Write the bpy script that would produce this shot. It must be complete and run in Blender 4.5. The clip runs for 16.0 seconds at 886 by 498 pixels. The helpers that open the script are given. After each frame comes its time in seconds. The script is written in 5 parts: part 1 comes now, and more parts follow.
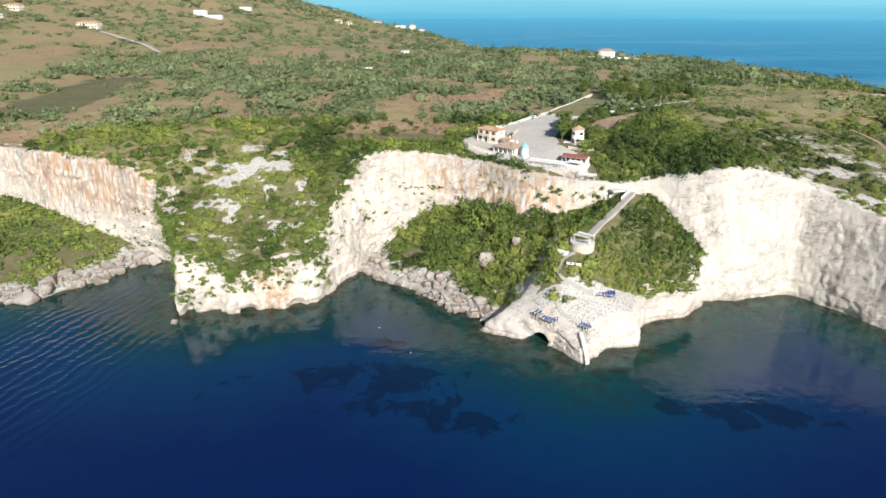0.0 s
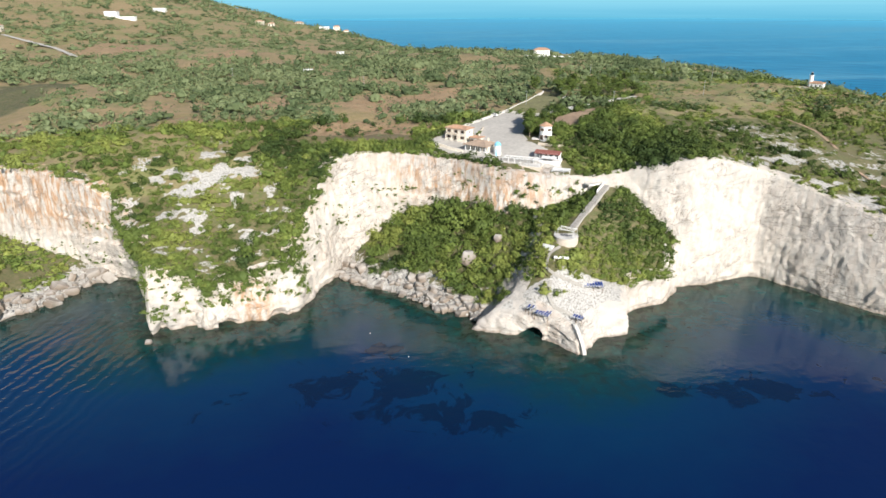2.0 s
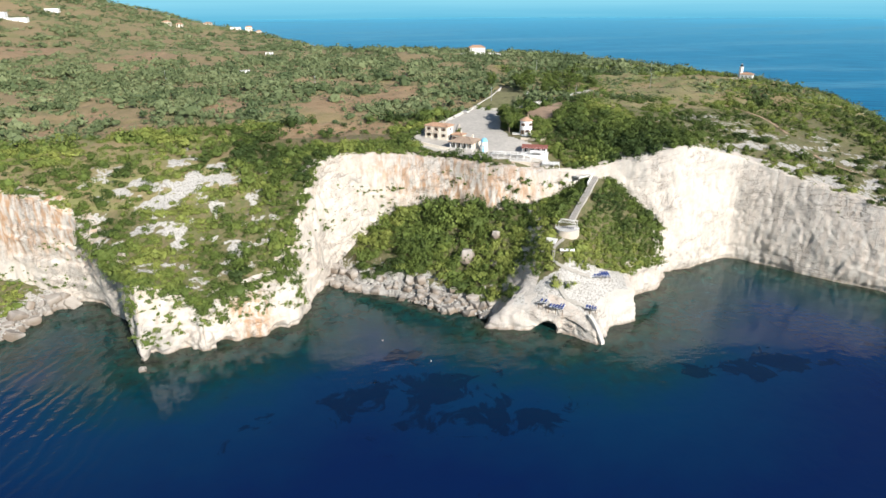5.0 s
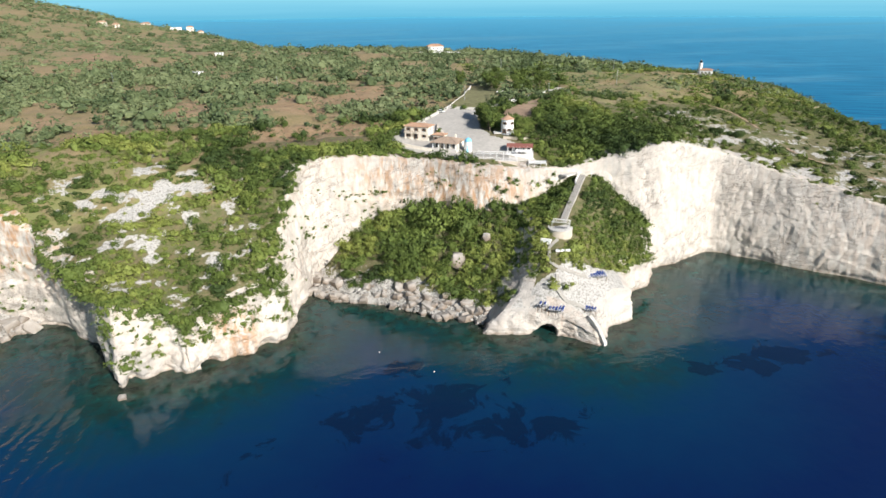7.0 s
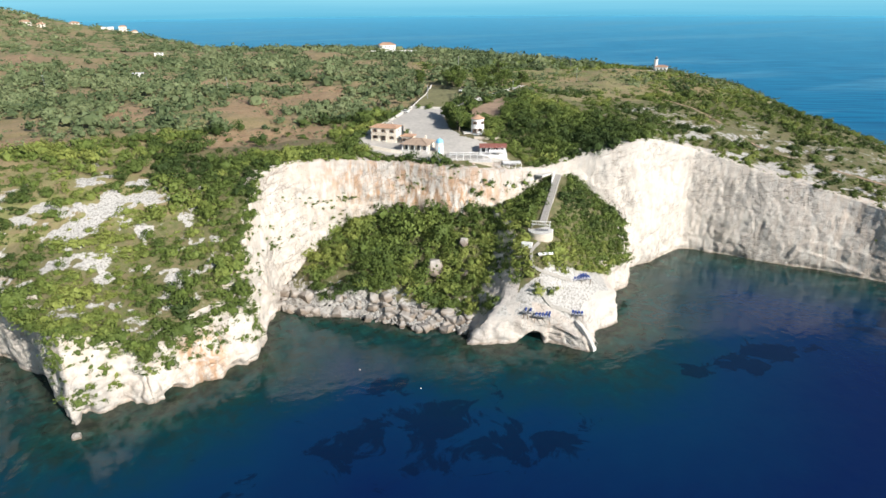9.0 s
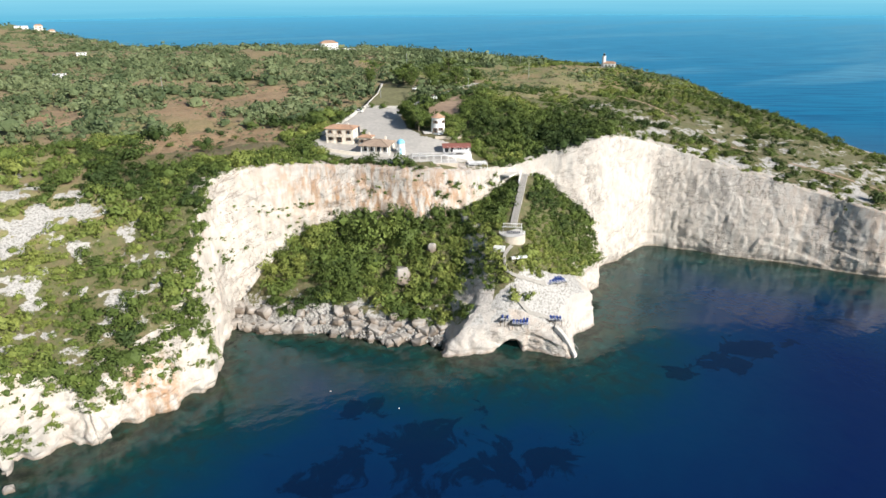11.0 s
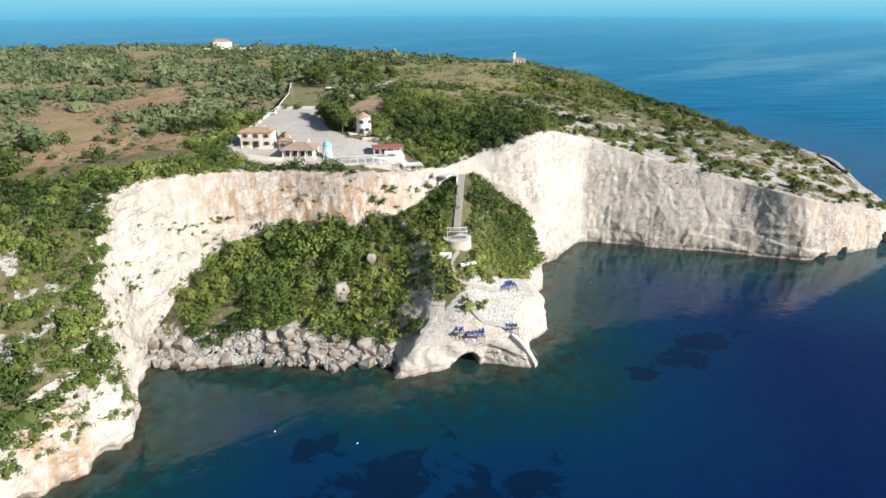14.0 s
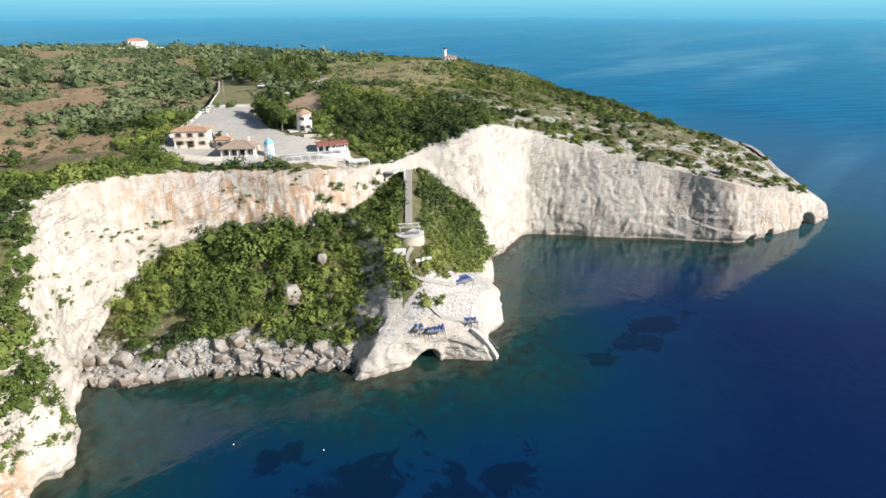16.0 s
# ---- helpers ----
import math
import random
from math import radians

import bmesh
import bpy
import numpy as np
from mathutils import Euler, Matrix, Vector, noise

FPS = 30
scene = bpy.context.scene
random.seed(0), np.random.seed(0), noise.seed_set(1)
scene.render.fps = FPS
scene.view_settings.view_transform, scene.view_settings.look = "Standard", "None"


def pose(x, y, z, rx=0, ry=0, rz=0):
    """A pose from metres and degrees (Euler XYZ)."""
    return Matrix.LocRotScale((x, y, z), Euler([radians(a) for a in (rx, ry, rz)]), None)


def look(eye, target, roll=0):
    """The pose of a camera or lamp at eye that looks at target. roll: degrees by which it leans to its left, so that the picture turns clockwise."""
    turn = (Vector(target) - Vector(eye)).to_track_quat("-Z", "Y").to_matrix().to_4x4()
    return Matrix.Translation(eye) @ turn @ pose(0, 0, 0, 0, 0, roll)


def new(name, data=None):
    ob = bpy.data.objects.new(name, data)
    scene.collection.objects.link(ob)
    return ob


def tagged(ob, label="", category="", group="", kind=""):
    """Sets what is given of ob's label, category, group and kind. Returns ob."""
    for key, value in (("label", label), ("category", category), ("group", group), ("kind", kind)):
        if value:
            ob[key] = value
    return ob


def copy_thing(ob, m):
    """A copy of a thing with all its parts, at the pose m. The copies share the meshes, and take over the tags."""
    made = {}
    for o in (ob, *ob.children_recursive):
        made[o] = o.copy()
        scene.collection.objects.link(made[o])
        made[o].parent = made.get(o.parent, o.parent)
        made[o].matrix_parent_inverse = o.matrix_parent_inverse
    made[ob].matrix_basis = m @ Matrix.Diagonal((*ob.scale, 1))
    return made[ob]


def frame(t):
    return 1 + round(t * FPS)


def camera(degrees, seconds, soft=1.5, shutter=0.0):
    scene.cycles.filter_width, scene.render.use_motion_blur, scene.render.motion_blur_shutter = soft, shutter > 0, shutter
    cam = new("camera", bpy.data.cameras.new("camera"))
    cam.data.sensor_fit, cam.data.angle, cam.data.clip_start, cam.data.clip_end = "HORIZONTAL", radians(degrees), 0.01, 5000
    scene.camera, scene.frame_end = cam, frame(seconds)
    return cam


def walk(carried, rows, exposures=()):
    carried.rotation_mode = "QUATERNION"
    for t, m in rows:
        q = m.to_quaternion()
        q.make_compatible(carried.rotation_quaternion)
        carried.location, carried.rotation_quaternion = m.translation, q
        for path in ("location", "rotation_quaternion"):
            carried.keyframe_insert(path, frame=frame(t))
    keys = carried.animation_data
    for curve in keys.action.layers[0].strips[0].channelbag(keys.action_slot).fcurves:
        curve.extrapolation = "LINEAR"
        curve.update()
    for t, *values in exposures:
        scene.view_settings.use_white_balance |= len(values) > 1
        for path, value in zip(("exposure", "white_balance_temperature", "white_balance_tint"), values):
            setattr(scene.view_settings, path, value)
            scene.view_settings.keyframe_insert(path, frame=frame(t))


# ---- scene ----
cam = camera(70.8, 16.0)
METRES, EYE, TILT, LEAN, TURN = 150.0, 119.0, -21.8, 0.2, 0.0
ROWS = [
    (0.0, 0.0, 0.0, 0.0, 0.0, 0.0, -0.0),
    (0.5, -0.0424, 0.0038, -0.0002, -1.73, 0.02, 0.69),
    (1.0, -0.0845, 0.0092, 0.0, -3.53, 0.02, 1.45),
    (1.5, -0.1268, 0.0162, 0.0007, -5.36, -0.02, 2.19),
    (2.0, -0.1692, 0.0246, 0.0023, -7.18, -0.09, 2.92),
    (2.5, -0.2112, 0.0344, 0.0044, -8.98, -0.19, 3.64),
    (3.0, -0.2538, 0.0455, 0.0067, -10.63, -0.3, 4.33),
    (5.5, -0.4363, 0.128, 0.0261, -17.05, -0.9, 6.9),
    (6.0, -0.461, 0.151, 0.0325, -18.74, -1.11, 7.54),
    (6.5, -0.482, 0.1749, 0.0395, -19.78, -1.26, 7.95),
    (7.0, -0.4985, 0.1994, 0.0468, -20.47, -1.37, 8.24),
    (7.5, -0.5114, 0.2246, 0.054, -21.48, -1.53, 8.61),
    (8.0, -0.5217, 0.2504, 0.0613, -22.83, -1.75, 9.08),
    (8.5, -0.53, 0.2764, 0.0684, -24.15, -1.97, 9.55),
    (9.0, -0.5363, 0.3017, 0.0748, -25.44, -2.19, 9.99),
    (11.5, -0.5533, 0.4351, 0.1057, -32.41, -3.56, 12.21),
    (12.0, -0.5542, 0.4615, 0.112, -33.83, -3.86, 12.65),
    (12.5, -0.5549, 0.4881, 0.1173, -35.46, -4.18, 13.1),
    (13.0, -0.5558, 0.5141, 0.1224, -37.18, -4.53, 13.56),
    (13.5, -0.5577, 0.5378, 0.1264, -38.91, -4.92, 14.04),
    (14.0, -0.5619, 0.5595, 0.1295, -40.66, -5.32, 14.48),
    (14.5, -0.5681, 0.5778, 0.1314, -42.38, -5.75, 14.93),
    (15.0, -0.5753, 0.5934, 0.1319, -44.12, -6.19, 15.38),
    (15.5, -0.5822, 0.6065, 0.1308, -45.92, -6.6, 15.83),
    (16.0, -0.5884, 0.6175, 0.1296, -47.75, -7.07, 16.26),
]
walk(cam, [(t, pose(0, 0, EYE, TILT, LEAN, TURN) @ pose(METRES * x, METRES * y, METRES * z, 90 + pitch, roll, yaw)) for t, x, y, z, yaw, pitch, roll in ROWS],
     [(0.0, 0.56), (16.0, 0.54)])

# ---------------------------------------------------------------- world and sun
SUN_AZ = radians(163)      # compass from +y, clockwise
SUN_EL = radians(28)
world = bpy.data.worlds.new("sky")
scene.world = world
world.use_nodes = True
wn = world.node_tree
sky = wn.nodes.new("ShaderNodeTexSky")
sky.sky_type = 'NISHITA'
sky.sun_disc = False
sky.sun_elevation = SUN_EL
sky.sun_rotation = SUN_AZ
sky.air_density, sky.dust_density, sky.ozone_density = 1.0, 0.15, 1.0
wn.links.new(sky.outputs[0], wn.nodes["Background"].inputs[0])
wn.nodes["Background"].inputs[1].default_value = 0.068
sun_data = bpy.data.lights.new("sun", 'SUN')
sun_data.energy = 5.0
sun_data.angle = radians(0.5)
sun_data.color = (1.0, 0.955, 0.915)
sun = new("sun", sun_data)
sun_dir = Vector((math.sin(SUN_AZ) * math.cos(SUN_EL), math.cos(SUN_AZ) * math.cos(SUN_EL), math.sin(SUN_EL)))
sun.matrix_world = look((0, 0, 400), Vector((0, 0, 400)) - sun_dir)

rng = np.random.default_rng(7)


# ---------------------------------------------------------------- node helpers
def material(name, rough=0.85, metal=0.0):
    m = bpy.data.materials.new(name)
    m.use_nodes = True
    b = m.node_tree.nodes["Principled BSDF"]
    b.inputs["Roughness"].default_value = rough
    b.inputs["Metallic"].default_value = metal
    return m, m.node_tree, b


def coords(nt, scale=(1, 1, 1)):
    tc = nt.nodes.new("ShaderNodeTexCoord")
    mp = nt.nodes.new("ShaderNodeMapping")
    mp.inputs["Scale"].default_value = scale
    nt.links.new(tc.outputs["Object"], mp.inputs["Vector"])
    return mp.outputs[0]


def noise_tex(nt, vec, scale, detail=4, rough=0.55, distort=0.0):
    n = nt.nodes.new("ShaderNodeTexNoise")
    n.inputs["Scale"].default_value = scale
    n.inputs["Detail"].default_value = detail
    n.inputs["Roughness"].default_value = rough
    n.inputs["Distortion"].default_value = distort
    if vec is not None:
        nt.links.new(vec, n.inputs["Vector"])
    return n.outputs["Fac"]


def ramp(nt, fac, stops):
    r = nt.nodes.new("ShaderNodeValToRGB")
    els = r.color_ramp.elements
    els[0].position, els[1].position = stops[0][0], stops[-1][0]
    for p, c in stops[1:-1]:
        els.new(p)
    for e, (p, c) in zip(els, stops):
        e.position = p
        e.color = (*c, 1) if len(c) == 3 else c
    nt.links.new(fac, r.inputs[0])
    return r.outputs[0]


def mixc(nt, fac, a, b, mode='MIX'):
    m = nt.nodes.new("ShaderNodeMix")
    m.data_type = 'RGBA'
    m.blend_type = mode
    for sock, v in ((m.inputs[0], fac), (m.inputs[6], a), (m.inputs[7], b)):
        if isinstance(v, (int, float)):
            sock.default_value = v
        elif isinstance(v, tuple):
            sock.default_value = (*v, 1)
        else:
            nt.links.new(v, sock)
    return m.outputs[2]


def calc(nt, op, a, b=0.0, clamp=False):
    m = nt.nodes.new("ShaderNodeMath")
    m.operation = op
    m.use_clamp = clamp
    for sock, v in zip(m.inputs, (a, b)):
        if isinstance(v, (int, float)):
            sock.default_value = v
        else:
            nt.links.new(v, sock)
    return m.outputs[0]


def attr(nt, name):
    a = nt.nodes.new("ShaderNodeAttribute")
    a.attribute_name = name
    return a.outputs["Fac"]


def bump(nt, b, height, strength=0.5, dist=0.3):
    n = nt.nodes.new("ShaderNodeBump")
    n.inputs["Strength"].default_value = strength
    n.inputs["Distance"].default_value = dist
    nt.links.new(height, n.inputs["Height"])
    nt.links.new(n.outputs[0], b.inputs["Normal"])


# ---------------------------------------------------------------- materials
def make_limestone(name, white=(0.675, 0.62, 0.54), grey=0.5, orange=1.0):
    m, nt, b = material(name, 0.9)
    v = coords(nt)
    streak = coords(nt, (1, 1, 0.26))
    big = noise_tex(nt, v, 0.045, 3)
    mid = noise_tex(nt, v, 0.35, 5, 0.65)
    run = noise_tex(nt, streak, 0.5, 4, 0.6)
    fine = noise_tex(nt, v, 2.2, 5, 0.7)
    c = mixc(nt, ramp(nt, mid, [(0.3, (0, 0, 0)), (0.75, (1, 1, 1))]), white, tuple(x * 0.80 for x in white))
    om = calc(nt, 'MULTIPLY', ramp(nt, run, [(0.40, (0, 0, 0)), (0.60, (1, 1, 1))]), calc(nt, 'MULTIPLY', attr(nt, "rust"), orange, True), True)
    c = mixc(nt, calc(nt, 'MULTIPLY', om, 0.9), c, (0.48, 0.265, 0.125))
    gm = calc(nt, 'MULTIPLY', ramp(nt, big, [(0.46, (0, 0, 0)), (0.62, (1, 1, 1))]), ramp(nt, mid, [(0.40, (0, 0, 0)), (0.58, (1, 1, 1))]))
    c = mixc(nt, calc(nt, 'MULTIPLY', gm, grey, True), c, (0.36, 0.33, 0.29))
    c = mixc(nt, calc(nt, 'MULTIPLY', attr(nt, "weather_shade"), calc(nt, 'ADD', mid, 0.25), True), c, (0.37, 0.35, 0.32))
    c = mixc(nt, ramp(nt, fine, [(0.27, (0.8, 0.8, 0.8)), (0.38, (0, 0, 0))]), c, (0.22, 0.19, 0.15))
    # bedding cracks that dip gently, broken by blank stretches
    tip = nt.nodes.new("ShaderNodeMapping")
    tip.inputs["Rotation"].default_value = (radians(-14), radians(20), 0)
    nt.links.new(v, tip.inputs["Vector"])
    bed = nt.nodes.new("ShaderNodeMapping")
    bed.inputs["Scale"].default_value = (0.22, 0.22, 1.1)
    nt.links.new(tip.outputs[0], bed.inputs["Vector"])
    thin = noise_tex(nt, bed.outputs[0], 0.2, 5, 0.62, 0.5)
    crack = ramp(nt, calc(nt, 'ABSOLUTE', calc(nt, 'SUBTRACT', thin, 0.5)), [(0.0, (1, 1, 1)), (0.014, (0, 0, 0))])
    upright = noise_tex(nt, coords(nt, (1, 1, 0.4)), 0.11, 5, 0.6, 0.5)
    joint = ramp(nt, calc(nt, 'ABSOLUTE', calc(nt, 'SUBTRACT', upright, 0.5)), [(0.0, (1, 1, 1)), (0.008, (0, 0, 0))])
    crack = calc(nt, 'MULTIPLY', calc(nt, 'MAXIMUM', crack, joint), ramp(nt, big, [(0.40, (0, 0, 0)), (0.55, (1, 1, 1))]))
    pit = noise_tex(nt, coords(nt, (1, 1, 1.5)), 0.8, 3, 0.6)
    c = mixc(nt, ramp(nt, pit, [(0.24, (0.8, 0.8, 0.8)), (0.31, (0, 0, 0))]), c, (0.30, 0.26, 0.19))
    c = mixc(nt, calc(nt, 'MULTIPLY', crack, 0.6), c, (0.16, 0.13, 0.10))
    # dark algae band at the waterline
    sep = nt.nodes.new("ShaderNodeSeparateXYZ")
    nt.links.new(v, sep.inputs[0])
    zz = calc(nt, 'ADD', sep.outputs[2], calc(nt, 'MULTIPLY', mid, -2.2))
    band = ramp(nt, calc(nt, 'MULTIPLY', calc(nt, 'ADD', zz, 1.5), 0.4, True), [(0.1, (1, 1, 1)), (0.55, (0, 0, 0))])
    c = mixc(nt, calc(nt, 'MULTIPLY', band, 0.8), c, (0.17, 0.12, 0.075))
    nt.links.new(c, b.inputs["Base Color"])
    h = calc(nt, 'ADD', calc(nt, 'MULTIPLY', mid, 2.4), calc(nt, 'ADD', calc(nt, 'MULTIPLY', fine, 1.7), calc(nt, 'MULTIPLY', run, 0.4)))
    bump(nt, b, calc(nt, 'SUBTRACT', h, calc(nt, 'MULTIPLY', crack, 1.2)), 0.6, 0.5)
    return m


LIME = make_limestone("limestone")
BOULDER = make_limestone("boulder_stone", (0.50, 0.475, 0.43), 0.6, 0.0)


def make_ground():
    m, nt, b = material("dry_ground", 0.95)
    v = coords(nt)
    big = noise_tex(nt, v, 0.03, 4)
    mid = noise_tex(nt, v, 0.16, 5, 0.65)
    fine = noise_tex(nt, v, 1.3, 5, 0.7)
    grass = mixc(nt, ramp(nt, big, [(0.35, (0, 0, 0)), (0.65, (1, 1, 1))]), (0.28, 0.25, 0.11), (0.17, 0.19, 0.06))
    c = mixc(nt, ramp(nt, mid, [(0.42, (0, 0, 0)), (0.62, (1, 1, 1))]), grass, (0.25, 0.19, 0.10))
    soil = mixc(nt, ramp(nt, mid, [(0.35, (0, 0, 0)), (0.65, (1, 1, 1))]), (0.29, 0.18, 0.10), (0.38, 0.265, 0.15))
    tuft = noise_tex(nt, v, 0.55, 5, 0.7)
    soil = mixc(nt, ramp(nt, tuft, [(0.5, (0, 0, 0)), (0.66, (0.7, 0.7, 0.7))]), soil, (0.19, 0.16, 0.07))
    c = mixc(nt, attr(nt, "soil"), c, soil)
    chip0 = noise_tex(nt, v, 0.5, 5, 0.65)
    c = mixc(nt, attr(nt, "lawn"), c, mixc(nt, ramp(nt, chip0, [(0.4, (0, 0, 0)), (0.62, (1, 1, 1))]), (0.075, 0.09, 0.03), (0.15, 0.125, 0.065)))
    rockc = mixc(nt, ramp(nt, fine, [(0.35, (0, 0, 0)), (0.6, (1, 1, 1))]), (0.30, 0.285, 0.26), (0.53, 0.505, 0.46))
    chip = noise_tex(nt, v, 0.42, 6, 0.65)
    rm = ramp(nt, calc(nt, 'ADD', calc(nt, 'MULTIPLY', attr(nt, "rock"), 0.7), calc(nt, 'MULTIPLY', calc(nt, 'SUBTRACT', chip, 0.5), 1.7)), [(0.36, (0, 0, 0)), (0.46, (1, 1, 1))])
    c = mixc(nt, rm, c, rockc)
    c = mixc(nt, calc(nt, 'MULTIPLY', ramp(nt, fine, [(0.3, (1, 1, 1)), (0.5, (0, 0, 0))]), 0.45), c, (0.08, 0.085, 0.035))
    nt.links.new(c, b.inputs["Base Color"])
    bump(nt, b, calc(nt, 'ADD', fine, mid), 0.8, 0.5)
    return m


GROUND = make_ground()


def make_leaf(name, dark, light, yellow):
    m, nt, b = material(name, 0.7)
    t = attr(nt, "tint")
    v = coords(nt)
    n = ramp(nt, noise_tex(nt, v, 1.7, 4, 0.7), [(0.36, (0, 0, 0)), (0.64, (1, 1, 1))])
    c = ramp(nt, t, [(0.0, dark), (0.55, light), (1.0, yellow)])
    c = mixc(nt, calc(nt, 'MULTIPLY', n, 0.6), c, dark)
    nt.links.new(c, b.inputs["Base Color"])
    b.inputs["Specular IOR Level"].default_value = 0.25
    return m


SCRUB = make_leaf("scrub_leaves", (0.036, 0.060, 0.014), (0.140, 0.188, 0.038), (0.28, 0.31, 0.07))
OLIVE = make_leaf("olive_leaves", (0.060, 0.088, 0.036), (0.145, 0.18, 0.08), (0.22, 0.25, 0.12))


def make_sea():
    m, nt, b = material("sea_water", 0.06)
    v = coords(nt)
    d = attr(nt, "offshore")
    patch = noise_tex(nt, v, 0.075, 5, 0.62, 0.9)
    wob = noise_tex(nt, v, 0.07, 4, 0.6)
    dd = calc(nt, 'ADD', d, calc(nt, 'MULTIPLY', calc(nt, 'SUBTRACT', wob, 0.5), 26.0))
    deep = calc(nt, 'DIVIDE', dd, 100.0, True)
    c = ramp(nt, deep, [(0.0, (0.04, 0.05, 0.032)), (0.07, (0.009, 0.047, 0.041)), (0.22, (0.0015, 0.036, 0.053)), (0.42, (0.001, 0.026, 0.078)), (0.8, (0.0012, 0.0120, 0.064))])
    reef = noise_tex(nt, v, 0.22, 5, 0.65, 0.5)
    near = calc(nt, 'SUBTRACT', 1.0, calc(nt, 'DIVIDE', dd, 34.0, True), True)
    c = mixc(nt, calc(nt, 'MULTIPLY', near, ramp(nt, reef, [(0.46, (0, 0, 0)), (0.6, (0.85, 0.85, 0.85))])), c, (0.014, 0.020, 0.016))
    c = mixc(nt, calc(nt, 'MULTIPLY', near, ramp(nt, reef, [(0.30, (0.5, 0.5, 0.5)), (0.42, (0, 0, 0))])), c, (0.02, 0.115, 0.10))
    sg = ramp(nt, calc(nt, 'ADD', patch, calc(nt, 'MULTIPLY', calc(nt, 'SUBTRACT', attr(nt, "weed"), 0.62), 0.34)), [(0.47, (0, 0, 0)), (0.52, (1, 1, 1))])
    c = mixc(nt, calc(nt, 'MULTIPLY', sg, 0.6), c, (0.0008, 0.005, 0.020))
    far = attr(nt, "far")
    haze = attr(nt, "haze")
    # long pale bands: sky sheen on the distant water, painted as colour
    slick_sheen = noise_tex(nt, coords(nt, (0.0012, 0.006, 1)), 1.0, 4, 0.5, 0.5)
    # far water paled: distance haze and grazing sky reflection put into the base colour
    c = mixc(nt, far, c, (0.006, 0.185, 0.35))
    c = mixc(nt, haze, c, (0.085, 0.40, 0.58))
    c = mixc(nt, calc(nt, 'MULTIPLY', far, ramp(nt, slick_sheen, [(0.49, (0, 0, 0)), (0.62, (0.8, 0.8, 0.8))])), c, (0.10, 0.34, 0.48))
    # wind-ripple lines: wave reflections drawn as darker colour, not by bump
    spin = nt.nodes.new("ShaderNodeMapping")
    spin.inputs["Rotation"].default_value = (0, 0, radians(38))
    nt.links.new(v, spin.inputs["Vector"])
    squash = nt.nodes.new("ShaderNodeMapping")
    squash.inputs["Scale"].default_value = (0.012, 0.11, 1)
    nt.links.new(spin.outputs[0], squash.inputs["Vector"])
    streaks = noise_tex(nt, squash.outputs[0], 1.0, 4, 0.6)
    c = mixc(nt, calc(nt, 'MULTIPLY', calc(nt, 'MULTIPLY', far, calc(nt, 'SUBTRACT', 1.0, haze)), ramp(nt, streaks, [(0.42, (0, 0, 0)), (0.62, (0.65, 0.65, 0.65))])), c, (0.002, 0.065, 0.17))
    nt.links.new(calc(nt, 'SUBTRACT', 0.5, calc(nt, 'MULTIPLY', far, 0.38)), b.inputs["Specular IOR Level"])
    nt.links.new(c, b.inputs["Base Color"])
    b.inputs["IOR"].default_value = 1.33
    nt.links.new(calc(nt, 'ADD', calc(nt, 'MULTIPLY', far, 0.42), 0.06), b.inputs["Roughness"])
    w1 = noise_tex(nt, coords(nt, (1, 1, 1)), 0.22, 4, 0.55)
    w2 = noise_tex(nt, coords(nt, (1.0, 2.2, 1)), 0.06, 3, 0.5)
    sep = nt.nodes.new("ShaderNodeSeparateXYZ")
    nt.links.new(v, sep.inputs[0])
    along = calc(nt, 'SUBTRACT', calc(nt, 'MULTIPLY', sep.outputs[0], 1.25), calc(nt, 'MULTIPLY', sep.outputs[1], 0.42))
    swell = calc(nt, 'SINE', calc(nt, 'ADD', along, calc(nt, 'MULTIPLY', wob, 14.0)))
    waves = calc(nt, 'ADD', calc(nt, 'MULTIPLY', w1, 0.8), w2)
    bump(nt, b, calc(nt, 'ADD', waves, calc(nt, 'MULTIPLY', calc(nt, 'MULTIPLY', swell, attr(nt, "ripple")), 0.65)), 0.18, 0.8)
    return m


SEA = make_sea()


def plain(name, colour, rough=0.7, var=0.18, scale=1.5, metal=0.0, relief=0.25):
    m, nt, b = material(name, rough, metal)
    v = coords(nt)
    n1 = noise_tex(nt, v, scale, 5, 0.65)
    n2 = noise_tex(nt, v, scale * 0.17, 3)
    c = mixc(nt, ramp(nt, n1, [(0.3, (0, 0, 0)), (0.7, (1, 1, 1))]), tuple(x * (1 + var) for x in colour), tuple(x * (1 - var) for x in colour))
    c = mixc(nt, calc(nt, 'MULTIPLY', ramp(nt, n2, [(0.4, (0, 0, 0)), (0.7, (1, 1, 1))]), var * 1.5), c, tuple(x * 0.6 for x in colour))
    nt.links.new(c, b.inputs["Base Color"])
    bump(nt, b, n1, relief, 0.05)
    return m


PLASTER = plain("cream_plaster", (0.76, 0.69, 0.575))
WHITE = plain("white_paint", (0.80, 0.79, 0.76), 0.6, 0.08)
TILE = plain("clay_tile", (0.50, 0.31, 0.20), 0.85, 0.3, 3.0)
OLDTILE = plain("faded_clay_tile", (0.40, 0.30, 0.22), 0.9, 0.3, 3.0)
REDROOF = plain("red_brown_roof", (0.27, 0.10, 0.075), 0.8, 0.2)
GLASSY = plain("dark_window", (0.03, 0.035, 0.04), 0.15, 0.1)
WOOD = plain("weathered_wood", (0.20, 0.13, 0.08), 0.8, 0.3)
GRAVEL = plain("pale_gravel", (0.46, 0.43, 0.38), 0.95, 0.15, 0.6)
STONE = plain("stone_masonry", (0.58, 0.50, 0.40), 0.9, 0.25, 2.5, 0.0, 0.8)
